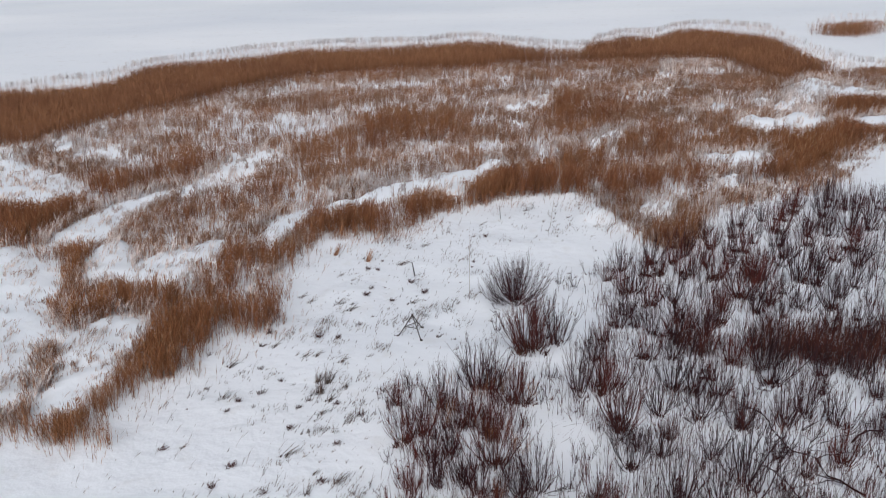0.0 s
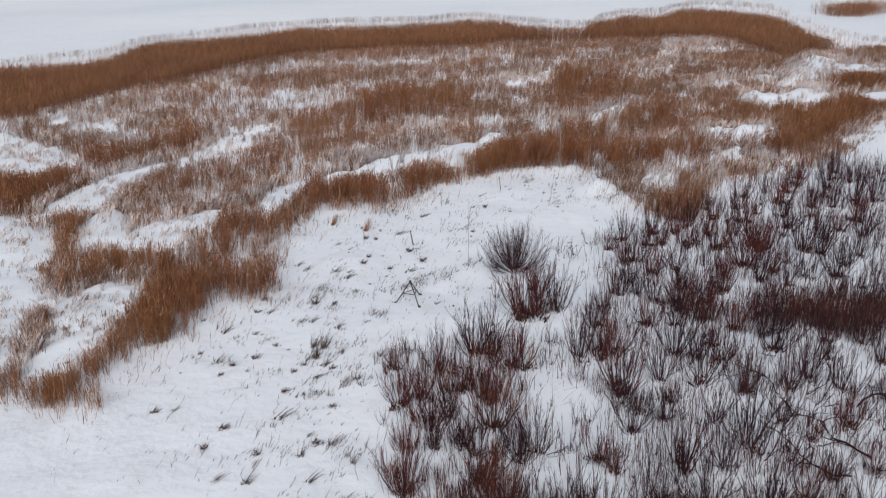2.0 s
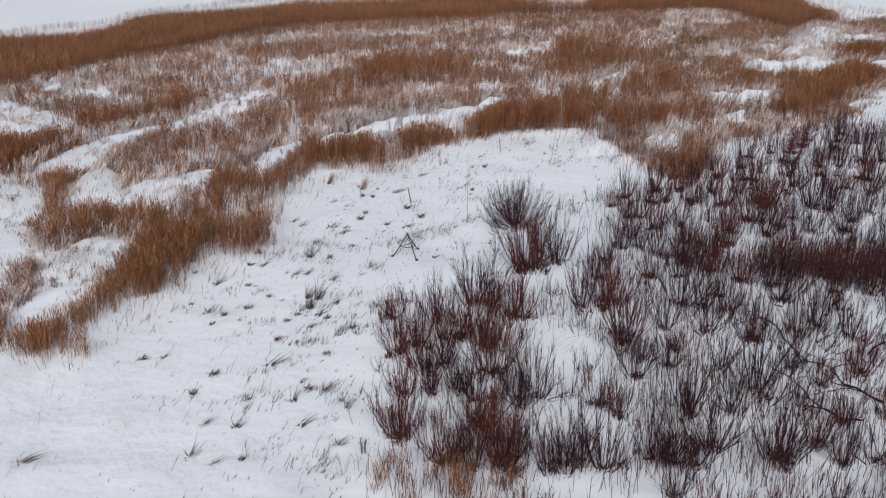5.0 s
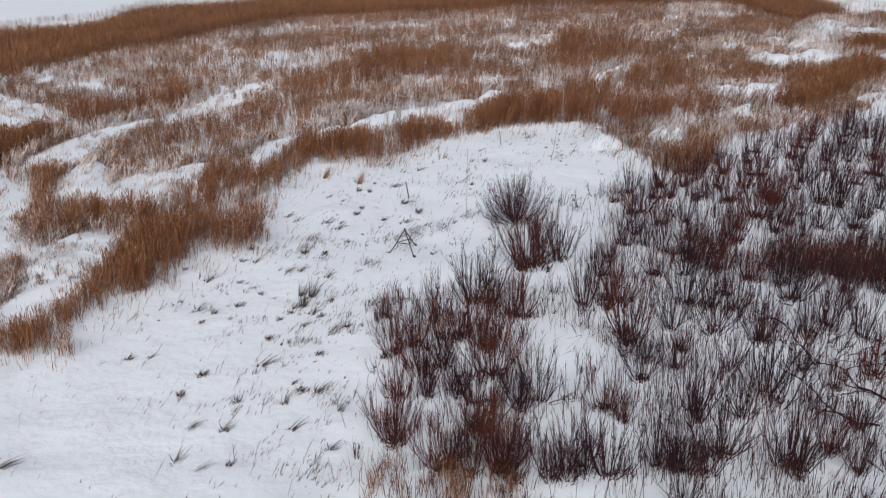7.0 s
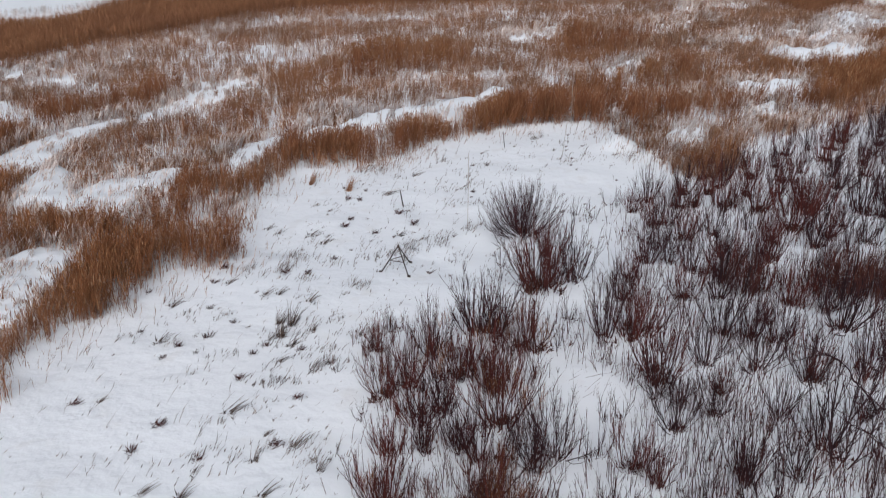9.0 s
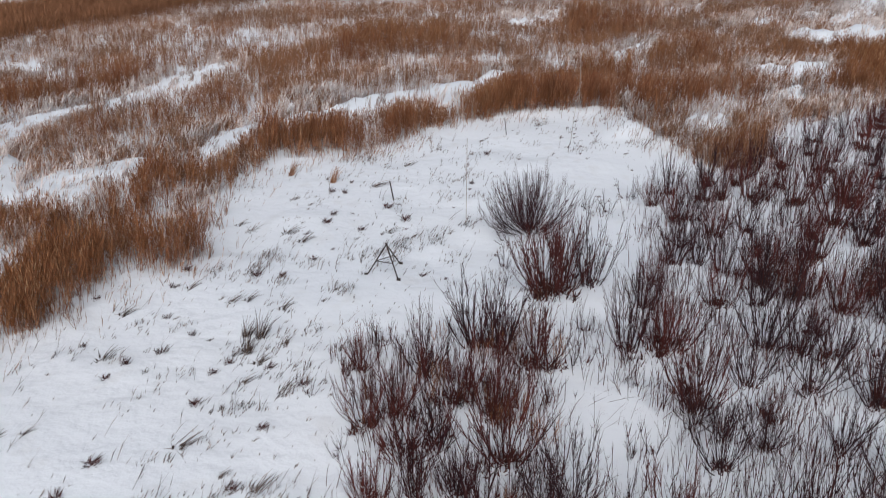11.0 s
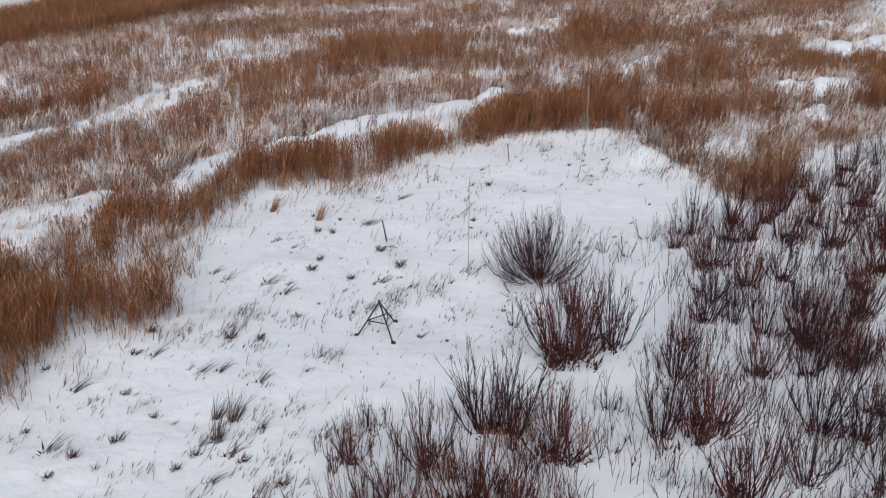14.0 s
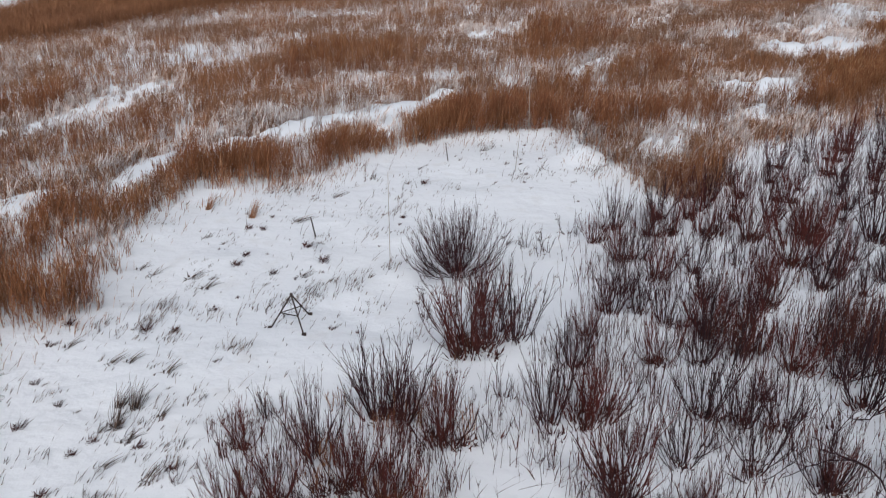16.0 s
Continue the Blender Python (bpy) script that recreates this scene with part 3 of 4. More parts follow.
bed("frosted_stalks", "frost-whitened reed stalks scattered through the field", "reeds", FIELD_D * (1 - np.maximum(clump, 0.7 * dense)) * (0.17 + 0.4 * frosty) * fine, 106, 0.4, 1.1, REED_FROST, tuft=3,
    width=0.012, leaf_width=0.016, leaf=0.4, simple=True, plume=False, sway=0.16)
clump_uneven = np.clip((fractal(GX, GY, 1.6, 95, 3) - 0.34) / 0.26, 0, 1)
near_stands = np.clip((58 - GY) / 4, 0, 1)
bed("reed_stand", "dense rust-brown dry reed stands above snow", "reeds",
    reed_zone * (1 - gap) * np.maximum(np.maximum(clump * (20 + 140 * clump_uneven), drift * 34 * fine), near_stands * dense * (18 + 85 * clump_uneven)), 102, 0.9, 2.3, REED_RUST, tuft=6,
    width=0.005, leaf_width=0.008, leaf=0.6, leaves=6, sway=0.1, lean=(0.07, 0.0))
bed("reed_patches", "patches of thicker brown reeds out in the field", "reeds", field * (1 - gap) * (1 - near_stands) * dense * (35 + 50 * fine), 108, 0.6, 1.45, REED_BELT, tuft=3,
    width=0.010, leaf_width=0.013, leaf=0.5, simple=True, plume=False, sway=0.13)
bed("reed_belt", "tall dense brown reed belt along the frozen shore", "reeds", np.maximum(belt * reed_zone * (1 - 0.7 * gap), island) * 78, 103, 1.3, 2.0, REED_BELT,
    width=0.010, leaf_width=0.014, leaf=0.5, simple=True, plume=False, sway=0.1)
rim = np.clip(1 - np.abs(from_shore - 0.45) / 0.5, 0, 1)
bed("reed_fringe", "sparse frosted reeds at the edge of the ice", "reeds", np.maximum(fringe, 0.8 * soften(islet, 1.0) * (1 - island) * 0.5) * (7 + 9 * fine), 104, 0.5, 1.1, REED_FROST, tuft=3, leaves=2, simple=True, plume=False,
    width=0.011, leaf_width=0.013)
bed("reed_rim", "low dark reed stubble along the edge of the ice", "reeds", 80 * rim * (fringe > 0), 109, 0.5, 1.0, REED_GREY, tuft=3, leaves=2, simple=True, plume=False, width=0.010, leaf_width=0.012)
bed("frosted_reeds", "snow-laden bent reeds in open hollows", "reeds", (0.7 * gap + 0.9 * frosty) * reed_zone * (34 + 10 * gap) * fine * fine, 105, 0.25, 0.9, REED_FROST, tuft=4, leaves=4, leaf=0.6,
    leaf_width=0.018, plume=False, lean=(0.35, 0.1), sway=0.3)
bed("cap_stubble", "short broken reeds poking through the snow heaps", "reeds", soften(gap, 0.5) * reed_zone * 16 * fine * (0.3 + clods), 110, 0.12, 0.5, REED_PALE, tuft=4, width=0.007, leaf_width=0.010, leaf=0.7,
    leaves=3, plume=False, lean=(0.4, 0.15), sway=0.35)
tips = np.clip(soften(gap, 1.2) * (1 - gap) * 4, 0, 1)
bed("frosted_plumes", "spiky snow-covered reed tops along the snow heaps", "reeds", tips * reed_zone * field * 26 * (0.2 + fine), 107, 0.5, 1.2, REED_FROST, tuft=6, leaves=5, leaf=0.6, leaf_width=0.024,
    plume=True, lean=(0.2, 0.05), sway=0.22)


# ---- shrubs ----
def tube(verts, faces, points, r0, r1, sides=3):
    """A tapering twig through points."""
    start = len(verts)
    n = len(points)
    for k, p in enumerate(points):
        d = (points[min(k + 1, n - 1)] - points[max(k - 1, 0)]).normalized()
        a = d.orthogonal().normalized()
        b = d.cross(a)
        r = r0 + (r1 - r0) * k / (n - 1)
        for s in range(sides):
            ang = 2 * math.pi * s / sides
            verts.append(p + (a * math.cos(ang) + b * math.sin(ang)) * r)
    for k in range(n - 1):
        for s in range(sides):
            i, j = start + k * sides + s, start + k * sides + (s + 1) % sides
            faces.append((i, j, j + sides, i + sides))


def mesh_of(name, verts, faces, mat, smooth=True):
    me = bpy.data.meshes.new(name)
    me.from_pydata([tuple(v) for v in verts], [], faces)
    me.update()
    me.materials.append(mat)
    if smooth:
        me.polygons.foreach_set("use_smooth", [True] * len(me.polygons))
    return me


def part(name, verts, faces, mat, parent, label="", smooth=True):
    ob = new(name, mesh_of(name, verts, faces, mat, smooth))
    ob.parent = parent
    if label:
        tagged(ob, label)
    return ob


def thorn(verts, faces, a, b, r):
    """A fine twig that runs out to a point."""
    d = (b - a).normalized()
    u = d.orthogonal().normalized()
    w = d.cross(u)
    k = len(verts)
    verts.extend((a + u * r, a + (w * 0.87 - u * 0.5) * r, a - (w * 0.87 + u * 0.5) * r, b))
    faces.extend(((k, k + 1, k + 3), (k + 1, k + 2, k + 3), (k + 2, k, k + 3)))


def shoot(verts, faces, rng, start, azimuth, lean, length, r, upturn, twigs):
    """A long shoot that curves up from where it leaves its stem, with twigs that run close along it."""
    points, p = [start.copy()], start.copy()
    seg = 5
    for k in range(seg):
        azimuth += rng.uniform(-0.4, 0.4)
        d = Vector((math.sin(lean) * math.cos(azimuth), math.sin(lean) * math.sin(azimuth), math.cos(lean)))
        p = p + d * (length / seg)
        points.append(p.copy())
        lean = lean * upturn + rng.uniform(-0.16, 0.16)
    tube(verts, faces, points, r, r * 0.3, 3)
    for _ in range(twigs):
        k = rng.uniform(0.25, 0.97) * seg
        i = min(int(k), seg - 1)
        a = points[i].lerp(points[i + 1], k - i)
        along = (points[i + 1] - points[i]).normalized()
        out = Vector((rng.uniform(-1, 1), rng.uniform(-1, 1), rng.uniform(-0.1, 0.5))).normalized()
        b = a + (along + out * rng.uniform(0.25, 0.6)).normalized() * length * rng.uniform(0.12, 0.34) * (1.2 - 0.6 * k / seg)
        thorn(verts, faces, a, b, r * 0.5)
    return points


def stem_shape(rng, height, lean, azimuth, foot, r, forks, twigs, upturn):
    """One stem with the shoots that fork from it low down."""
    verts, faces = [], []
    points = shoot(verts, faces, rng, Vector((foot * math.cos(azimuth), foot * math.sin(azimuth), -0.08)), azimuth, lean * 1.3, height, r, upturn, twigs)
    for _ in range(forks):
        k = rng.randint(0, 2)
        start = points[k].lerp(points[k + 1], rng.random())
        shoot(verts, faces, rng, start, azimuth + rng.uniform(-1.0, 1.0), lean * 1.25 * upturn ** k + rng.uniform(-0.05, 0.25), height * rng.uniform(0.5, 0.8) * (1.0 - 0.12 * k), r * 0.72, upturn,
              twigs)
    return verts, faces


def litter_shape(rng, count, reach, height):
    """Withered leaves, broken shoots and grass caught round the foot."""
    verts, faces = [], []
    for _ in range(count):
        a, d = rng.uniform(0, 6.28), reach * rng.random()
        out = Vector((math.cos(a), math.sin(a), 0))
        p = out * d + Vector((0, 0, rng.uniform(-0.04, 0.1)))
        q = p + out * rng.uniform(-0.05, 0.2) + Vector((rng.uniform(-0.08, 0.08), rng.uniform(-0.08, 0.08), rng.uniform(0.25, 1.0) * height))
        side = Vector((rng.uniform(-1, 1), rng.uniform(-1, 1), 0)).normalized() * rng.uniform(0.01, 0.03)
        k = len(verts)
        verts.extend((p - side, p + side, q))
        faces.append((k, k + 1, k + 2))
    return verts, faces


def shrub_model(seed, height, lean_max, stems, mat, r=0.013, forks=2, twigs=5, foot=0.16, upturn=0.86, litter=SEDGE_RED, even=0.0, clumps=1, vary=0.55, leaf_count=70, leaf_height=0.32):
    rng = random.Random(seed)
    root = new("willow_shrub")
    feet = [(0.0, 0.0)] + [(rng.uniform(-0.4, 0.4), rng.uniform(-0.4, 0.4)) for _ in range(clumps)]
    for k in range(stems):
        azimuth = 2 * math.pi * (k * 0.381966 + rng.uniform(-0.12, 0.12))
        out = math.sqrt((k + 0.5) / stems)
        v, f = stem_shape(rng, height * rng.uniform(vary, 1.05) * (1.05 - (0.22 - even) * out), lean_max * out * rng.uniform(0.5, 1.2), azimuth, foot * out, r * rng.uniform(0.65, 1.25),
                          forks, twigs, upturn)
        fx, fy = feet[0] if rng.random() < 0.6 else feet[rng.randrange(len(feet))]
        shift = Vector((fx, fy, 0))
        part("stem", [q + shift for q in v], f, mat, root)
    v, f = [], []
    for fx, fy in feet:
        lv, lf = litter_shape(rng, int(leaf_count * rng.uniform(0.3, 0.7)), foot * rng.uniform(0.8, 1.6), leaf_height * rng.uniform(0.5, 1.1))
        f += [tuple(q + len(v) for q in face) for face in lf]
        v += [q + Vector((fx, fy, 0)) for q in lv]
    part("withered_leaves", v, f, litter, root, "dark withered leaves and broken shoots round the foot", False)
    return root


HEIGHTS = {"round": 2.0, "tall": 2.4, "open": 2.2, "red": 2.0, "small": 1.1}
MODELS = {
    "round": [(shrub_model(11, 2.0, 1.2, 76, BARK_BROWN, 0.009, 3, 9, 0.14, 0.76, even=0.04, clumps=0, vary=0.85, leaf_count=50), "dense rounded grey-brown willow shrub standing alone in snow")],
    "tall": [(shrub_model(s, 2.4, 0.4, 16, BARK_BROWN, 0.0135, 3, 7, 0.22, 0.9, litter=STEM_DARK), "tall bare brown willow shrub with upright stems in snow") for s in (21, 22, 23, 24, 25)],
    "open": [(shrub_model(s, 2.2, 0.68, 14, BARK_GREY, 0.0135, 3, 8, 0.2, 0.86, litter=STEM_DARK), "bare grey-brown willow shrub spreading open over snow") for s in (31, 32, 33, 34, 35)],
    "red": [(shrub_model(s, 2.0, 0.52, 19, BARK_RED, 0.012, 3, 8, 0.24, 0.88, clumps=2, leaf_count=100), "bushy red-brown willow shrub with dense twigs in snow") for s in (41, 42, 43, 44)],
    "small": [(shrub_model(s, 1.1, 0.5, 6, BARK_GREY, 0.0095, 2, 4, 0.1, 0.92, litter=STEM_DARK, leaf_count=18, leaf_height=0.2), "small bare willow sapling poking through snow") for s in (51, 52, 53)],
}
turns = {kind: 0 for kind in MODELS}
place_rng = random.Random(7)
standing = []


def shrub(kind, x, y, tall):
    models, size = MODELS[kind], 1.14 * tall / HEIGHTS[kind]
    k = turns[kind]
    turns[kind] += 1
    model, label = models[k % len(models)]
    ob = copy_thing(model, Matrix()) if k >= len(models) else model
    ob.matrix_basis = pose(x, y, float(ground_z(x, y)), 0, 0, place_rng.uniform(0, 360)) @ Matrix.Diagonal((size, size, size * place_rng.uniform(0.92, 1.08), 1))
    standing.append((x, y))
    return tagged(ob, label, "shrub", group="willow shrubs on the marsh")


# the lone round shrub
shrub("round", 3.25, 38.9, 2.3)
# the grove and the shrubs along the lane
for x, y, tall in [(1.1, 30.8, 2.5), (1.7, 30.7, 2.3), (-0.2, 29.6, 2), (0.1, 26.4, 2), (0.5, 24.7, 1.9), (-0.4, 24.8, 1.7), (1, 24.3, 1.9), (5.1, 30.4, 2.2), (3.3, 20.8, 1.9), (2.9, 20.6, 1.9), (3.8, 20.8, 2), (4.4, 20.7, 2), (0.8, 20.9, 1.9), (1.7, 20.9, 1.8)]:
    shrub("tall", x, y, tall)
for x, y, tall in [(2.6, 29.7, 2.2), (-0.6, 26, 2.1), (0.7, 28.2, 2.1), (1.6, 25.9, 2.3), (-1.6, 27.3, 1.6), (-1.4, 24.7, 1.4), (-1.3, 22.3, 2.1), (0, 21.2, 2), (1.6, 21, 2.1), (1.2, 22.8, 1.7), (4.9, 23.7, 1.5), (5.2, 23.1, 1.2), (-1.9, 29.9, 1.3), (-0.9, 27.9, 1.8), (1.4, 27.4, 1.9)]:
    shrub("red", x, y, tall)
for x, y, tall in [(2.9, 24.3, 2), (2.4, 23.8, 1.7)]:
    shrub("open", x, y, tall)
for x, y, tall in [(-1.5, 31, 1), (-2.1, 26.4, 0.6), (2.5, 21.8, 1), (4, 24.4, 1), (4.9, 26.1, 0.9), (3.6, 29.8, 1), (4.1, 31.6, 1), (4.7, 28.9, 0.6), (-3, 28.4, 0.5)]:
    shrub("small", x, y, tall)
# the thicket, the near part
for x, y, tall in [(9.5, 30, 2), (10.4, 29.9, 1.8), (7.3, 23.2, 2), (12.2, 27.8, 2.1), (13.1, 28.5, 2), (9.1, 20.9, 2.2), (9.4, 20.7, 2), (6.2, 21, 1.9), (5.8, 21.1, 1.8), (6.4, 20.8, 1.8), (7, 20.8, 1.8), (6, 32.9, 1.8), (14, 27.8, 1.8)]:
    shrub("tall", x, y, tall)
for x, y, tall in [(5.9, 30.3, 2), (6.4, 27.9, 2.4), (6.4, 30.5, 1.9), (10.5, 21.6, 1.6), (10.7, 27.9, 1.6)]:
    shrub("red", x, y, tall)
for x, y, tall in [(8.7, 30.4, 2.4), (7.8, 28.7, 1.7), (6.2, 25.4, 1.6), (6.7, 26.8, 1.3), (9.7, 24.5, 2.8), (7.6, 21.5, 2.4), (12.6, 30.7, 2.7), (10.5, 27.6, 1.6), (6.1, 27.2, 1.1), (8.6, 23.2, 1.6), (14.8, 31.2, 1.9), (16.1, 31.1, 1.8), (10.9, 20.7, 1.4), (11.9, 20.9, 1.6), (9.1, 26.1, 1.5), (7.4, 26.1, 1.5), (11.2, 25.7, 1.5)]:
    shrub("open", x, y, tall)
for x, y, tall in [(6.7, 24.1, 0.5), (11.5, 29.8, 1.3), (6.7, 29.6, 0.8), (8.9, 24.3, 0.8), (5.7, 22.9, 0.5)]:
    shrub("small", x, y, tall)
# the thicket, the far part
for x, y, tall in [(4.7, 34.3, 2.4), (7.5, 35.5, 1.8), (17.1, 40.2, 3.1), (17.9, 39.9, 2.5), (22.2, 46.5, 2.5), (20.7, 45.7, 2), (23.1, 46.4, 2.4), (15.7, 46, 1.8), (19.6, 45.9, 1.9), (8.9, 34.9, 1.7), (8.3, 35.5, 1.5), (3.9, 36.4, 1.4)]:
    shrub("tall", x, y, tall)
for x, y, tall in [(3.4, 33.8, 2.7), (3.9, 34.1, 2.3), (8.5, 39.3, 1.6), (7.9, 40.7, 1.3), (9.8, 41.1, 1.4), (12, 41.2, 2), (13, 40.5, 2.2), (13.7, 38.3, 2.5), (15.2, 40.3, 2.2), (9.5, 37.9, 1.6), (12.1, 35.9, 1.7), (10.6, 41.3, 1.6), (10, 34.4, 1.9), (10.6, 33.3, 1.6), (14.8, 37.6, 1.8), (12.1, 44.6, 1.5), (14.1, 44.5, 1.6), (15.1, 41.2, 1.8)]:
    shrub("red", x, y, tall)
for x, y, tall in [(10.6, 38.2, 1.5), (8.9, 39.4, 1.6), (9.9, 34.4, 1.9), (21.5, 48.7, 2.2), (18.3, 38.2, 1.5)]:
    shrub("open", x, y, tall)
for x, y, tall in [(6.2, 40.1, 1), (5.6, 40.6, 0.9), (8.9, 50.3, 0.9), (7.4, 41.3, 1), (2.2, 35.9, 0.9), (16.3, 46.1, 1.2)]:
    shrub("small", x, y, tall)
# the rest of the thicket, as it fills in
tries = random.Random(19)
bare = soften(gap, 1.0)
for _ in range(2200):
    x, y = tries.uniform(5, 32), tries.uniform(17, 52)
    room = 1.25 if y < 33 else 1.15
    here = np.array([x]), np.array([y])
    if float(pick(thicket, *here)[0]) < 0.6 or float(pick(bare, *here)[0]) > 0.5:
        continue
    if min((x - a) ** 2 + (y - b) ** 2 for a, b in standing) < room * room:
        continue
    shrub(tries.choice(("open", "open", "tall", "tall", "small", "red", "red")), x, y, tries.uniform(0.9, 1.9) if y < 33 else tries.uniform(1.2, 2.0))

# young shoots between the shrubs
edge_east = area((15.5, 52), (18, 56), (25, 57), (25, 50), (21, 45), (15, 45), soft=1.0)
lane = area((3.4, 28.6), (4.8, 28.6), (5.0, 31.5), (3.9, 32.5), soft=0.6)
lane_south = area((2.5, 19.5), (2.6, 25.6), (3.6, 26.3), (5.0, 25.6), (6.6, 26.5), (9, 25.5), (12.5, 23), (12.5, 18), (5, 18), soft=0.8)
sapling_edge = area((5.4, 39.8), (7.6, 39.6), (7.6, 42), (6, 42))
bed("willow_shoots", "thin upright dark willow shoots in snow", "shoots", thicket * (32 - 18 * np.clip((GY - 40) / 4, 0, 1)) * fine + grove * 38 * fine + lane * 14 + edge_east * 16 * fine + 3 * sapling_edge * fine,
    201, 0.4, 1.3, STEM_DARK, width=0.007, leaves=3, leaf=0.5, leaf_width=0.006, plume=False, lean=(0.0, 0.0), sway=0.12)
bed("tall_shoots", "tall straight dark willow shoots in snow", "shoots", lane_south * 13 * (0.2 + fine), 204, 0.7, 1.6, STEM_DARK, width=0.0085, leaves=3, leaf=0.6, leaf_width=0.007,
    plume=False, lean=(0.0, 0.0), sway=0.07)
bed("fallen_stalks", "loose thin stalks lying on snow in the lane", "stalks", 7 * area((3.3, 27.0), (5.3, 26.8), (5.6, 29.0), (3.6, 29.4), soft=0.6), 206, 0.16, 0.3, STEM_DARK, width=0.006, leaves=1, leaf=0.8,
    leaf_width=0.005, plume=False, lean=(2.0, 0.9), sway=1.2)
dark_band = area((12.4, 32.7), (14.5, 32.0), (17, 31.8), (30, 32.0), (30, 34.6), (18.4, 34.6), (14.5, 34.4), (12.8, 34.0), ragged=0.6, soft=0.8)
dark_band = np.maximum(dark_band, 0.7 * area((9.8, 33.0), (11.2, 32.8), (11.4, 34.2), (10, 34.4), ragged=0.5))
bed("dark_sedge", "dense dark red-brown stems in a low band", "sedge", dark_band * 125 * (0.4 + 0.8 * fine), 202, 0.7, 1.7, SEDGE_RED, width=0.009, leaves=3, plume=False, leaf_width=0.011, lean=(0.02, 0.0), sway=0.1)

sedge_patches = np.clip((fractal(GX, GY, 2.2, 401) - 0.42) / 0.15, 0, 1)
bed("shrub_sedge", "dark red dry sedge around shrub feet", "sedge", thicket * (16 - 10 * np.clip((GY - 41) / 4, 0, 1)) * sedge_patches * (0.3 + fine), 203, 0.25, 0.9, SEDGE_RED, width=0.01, leaves=3, plume=False,
    leaf_width=0.01, lean=(0.02, 0.0), sway=0.2)
bed("grove_sedge", "dark red-brown dry sedge between the grove's stems", "sedge", grove * 36 * sedge_patches * (0.3 + fine), 205, 0.3, 1.1, SEDGE_RED, tuft=6, width=0.008, leaves=3, plume=False,
    leaf_width=0.009, lean=(0.02, 0.0), sway=0.16)
bed("grove_reeds", "rust-brown dry grass in patches under the grove", "grass", grove * 46 * np.clip((fractal(GX, GY, 1.7, 411) - 0.5) / 0.12, 0, 1), 207, 0.4, 1.2, REED_RUST, tuft=8, width=0.007, leaves=3,
    plume=False, leaf_width=0.008, lean=(0.02, 0.0), sway=0.16)

# short dead grass lying in the open snow
clearing = area((-13, 24), (-12.2, 29.5), (-9.5, 33.5), (-7, 36.5), (-7.6, 44), (-5, 46), (-1, 49), (4, 52.4), (8.4, 52.6), (10, 47.5), (9, 44), (7.4, 41), (6.5, 36), (5, 33), (4, 31), (2, 33),
                (-1.6, 32), (-2, 26), (-1.8, 16), (-13, 16), soft=0.8)
smooth_part = area((-16, 14), (-15, 26), (-11, 30.5), (-8.2, 31.8), (-6.4, 29.5), (-5.2, 25), (-4.6, 16), soft=2.5)
tufty = np.clip((fractal(GX, GY, 3.0, 301) - 0.3) / 0.4, 0, 1)
spots = np.clip((fractal(GX, GY, 0.7, 305, 2) - 0.55) / 0.12, 0, 1)
open_snow = 1 - 0.62 * area((0.5, 40), (-1, 46), (4, 51), (8.5, 52), (10, 47), (7, 42), (5, 37), (2, 37), soft=2.0)
GRASS_D = clearing * open_snow * (1 - 0.88 * smooth_part) * (2.2 + 80 * tufty * spots)
bed("dead_grass", "short dead grass blades lying over open snow", "grass", GRASS_D, 301, 0.03, 0.2, GRASS_DEAD, width=0.007, leaves=2, leaf=1.3, leaf_width=0.009, plume=False,
    lean=(0.5, 0.8), sway=0.5)
bed("tall_grass", "thin tall dead grass stalks bent over open snow", "grass", clearing * open_snow * (1 - 0.8 * smooth_part) * 9 * tufty * (0.1 + spots), 303, 0.2, 0.6, GRASS_DEAD, width=0.006, leaves=3, leaf=0.7,
    leaf_width=0.006, plume=False, lean=(0.4, 0.65), sway=0.35)
near_reeds = np.clip(soften(reed_zone, 2.4) * 2.5 - 0.1, 0, 1)
bed("straw", "pale straw standing along the edge of the reeds", "grass", clearing * open_snow * near_reeds * 85 * fine * (0.25 + patchy), 302, 0.2, 0.65, REED_PALE, width=0.007, leaves=3, plume=False,
    leaf_width=0.009, lean=(0.3, 0.15), sway=0.25)


# ---- grass tussocks, each on its own ----
def tussock_model(seed, blades, size, spread_out, up, mat):
    """Blades laid over by the wind, with a dark knot of stubble at the foot."""
    rng = random.Random(seed)
    verts, faces = [], []
    for k in range(blades):
        a, out = rng.uniform(0, 6.28), rng.uniform(0.1, 1.0)
        base = Vector((math.cos(a) * 0.12 * out, math.sin(a) * 0.12 * out, -0.05))
        d = Vector((math.cos(a) * out * spread_out + 0.45, math.sin(a) * out * spread_out + 0.75, up)).normalized()
        length = size * rng.uniform(0.35, 1.0)
        mid = base + d * length * 0.6
        tip = mid + (d + Vector((rng.uniform(-0.1, 0.4), rng.uniform(-0.1, 0.4), rng.uniform(-0.4, 0.2)))).normalized() * length * 0.4
        tube(verts, faces, [base, mid, tip], 0.009, 0.003, 3)
    v, f = litter_shape(rng, blades, 0.13, 0.16)
    start = len(verts)
    return mesh_of("grass_tussock", verts + v, faces + [tuple(i + start for i in face) for face in f], mat, False)


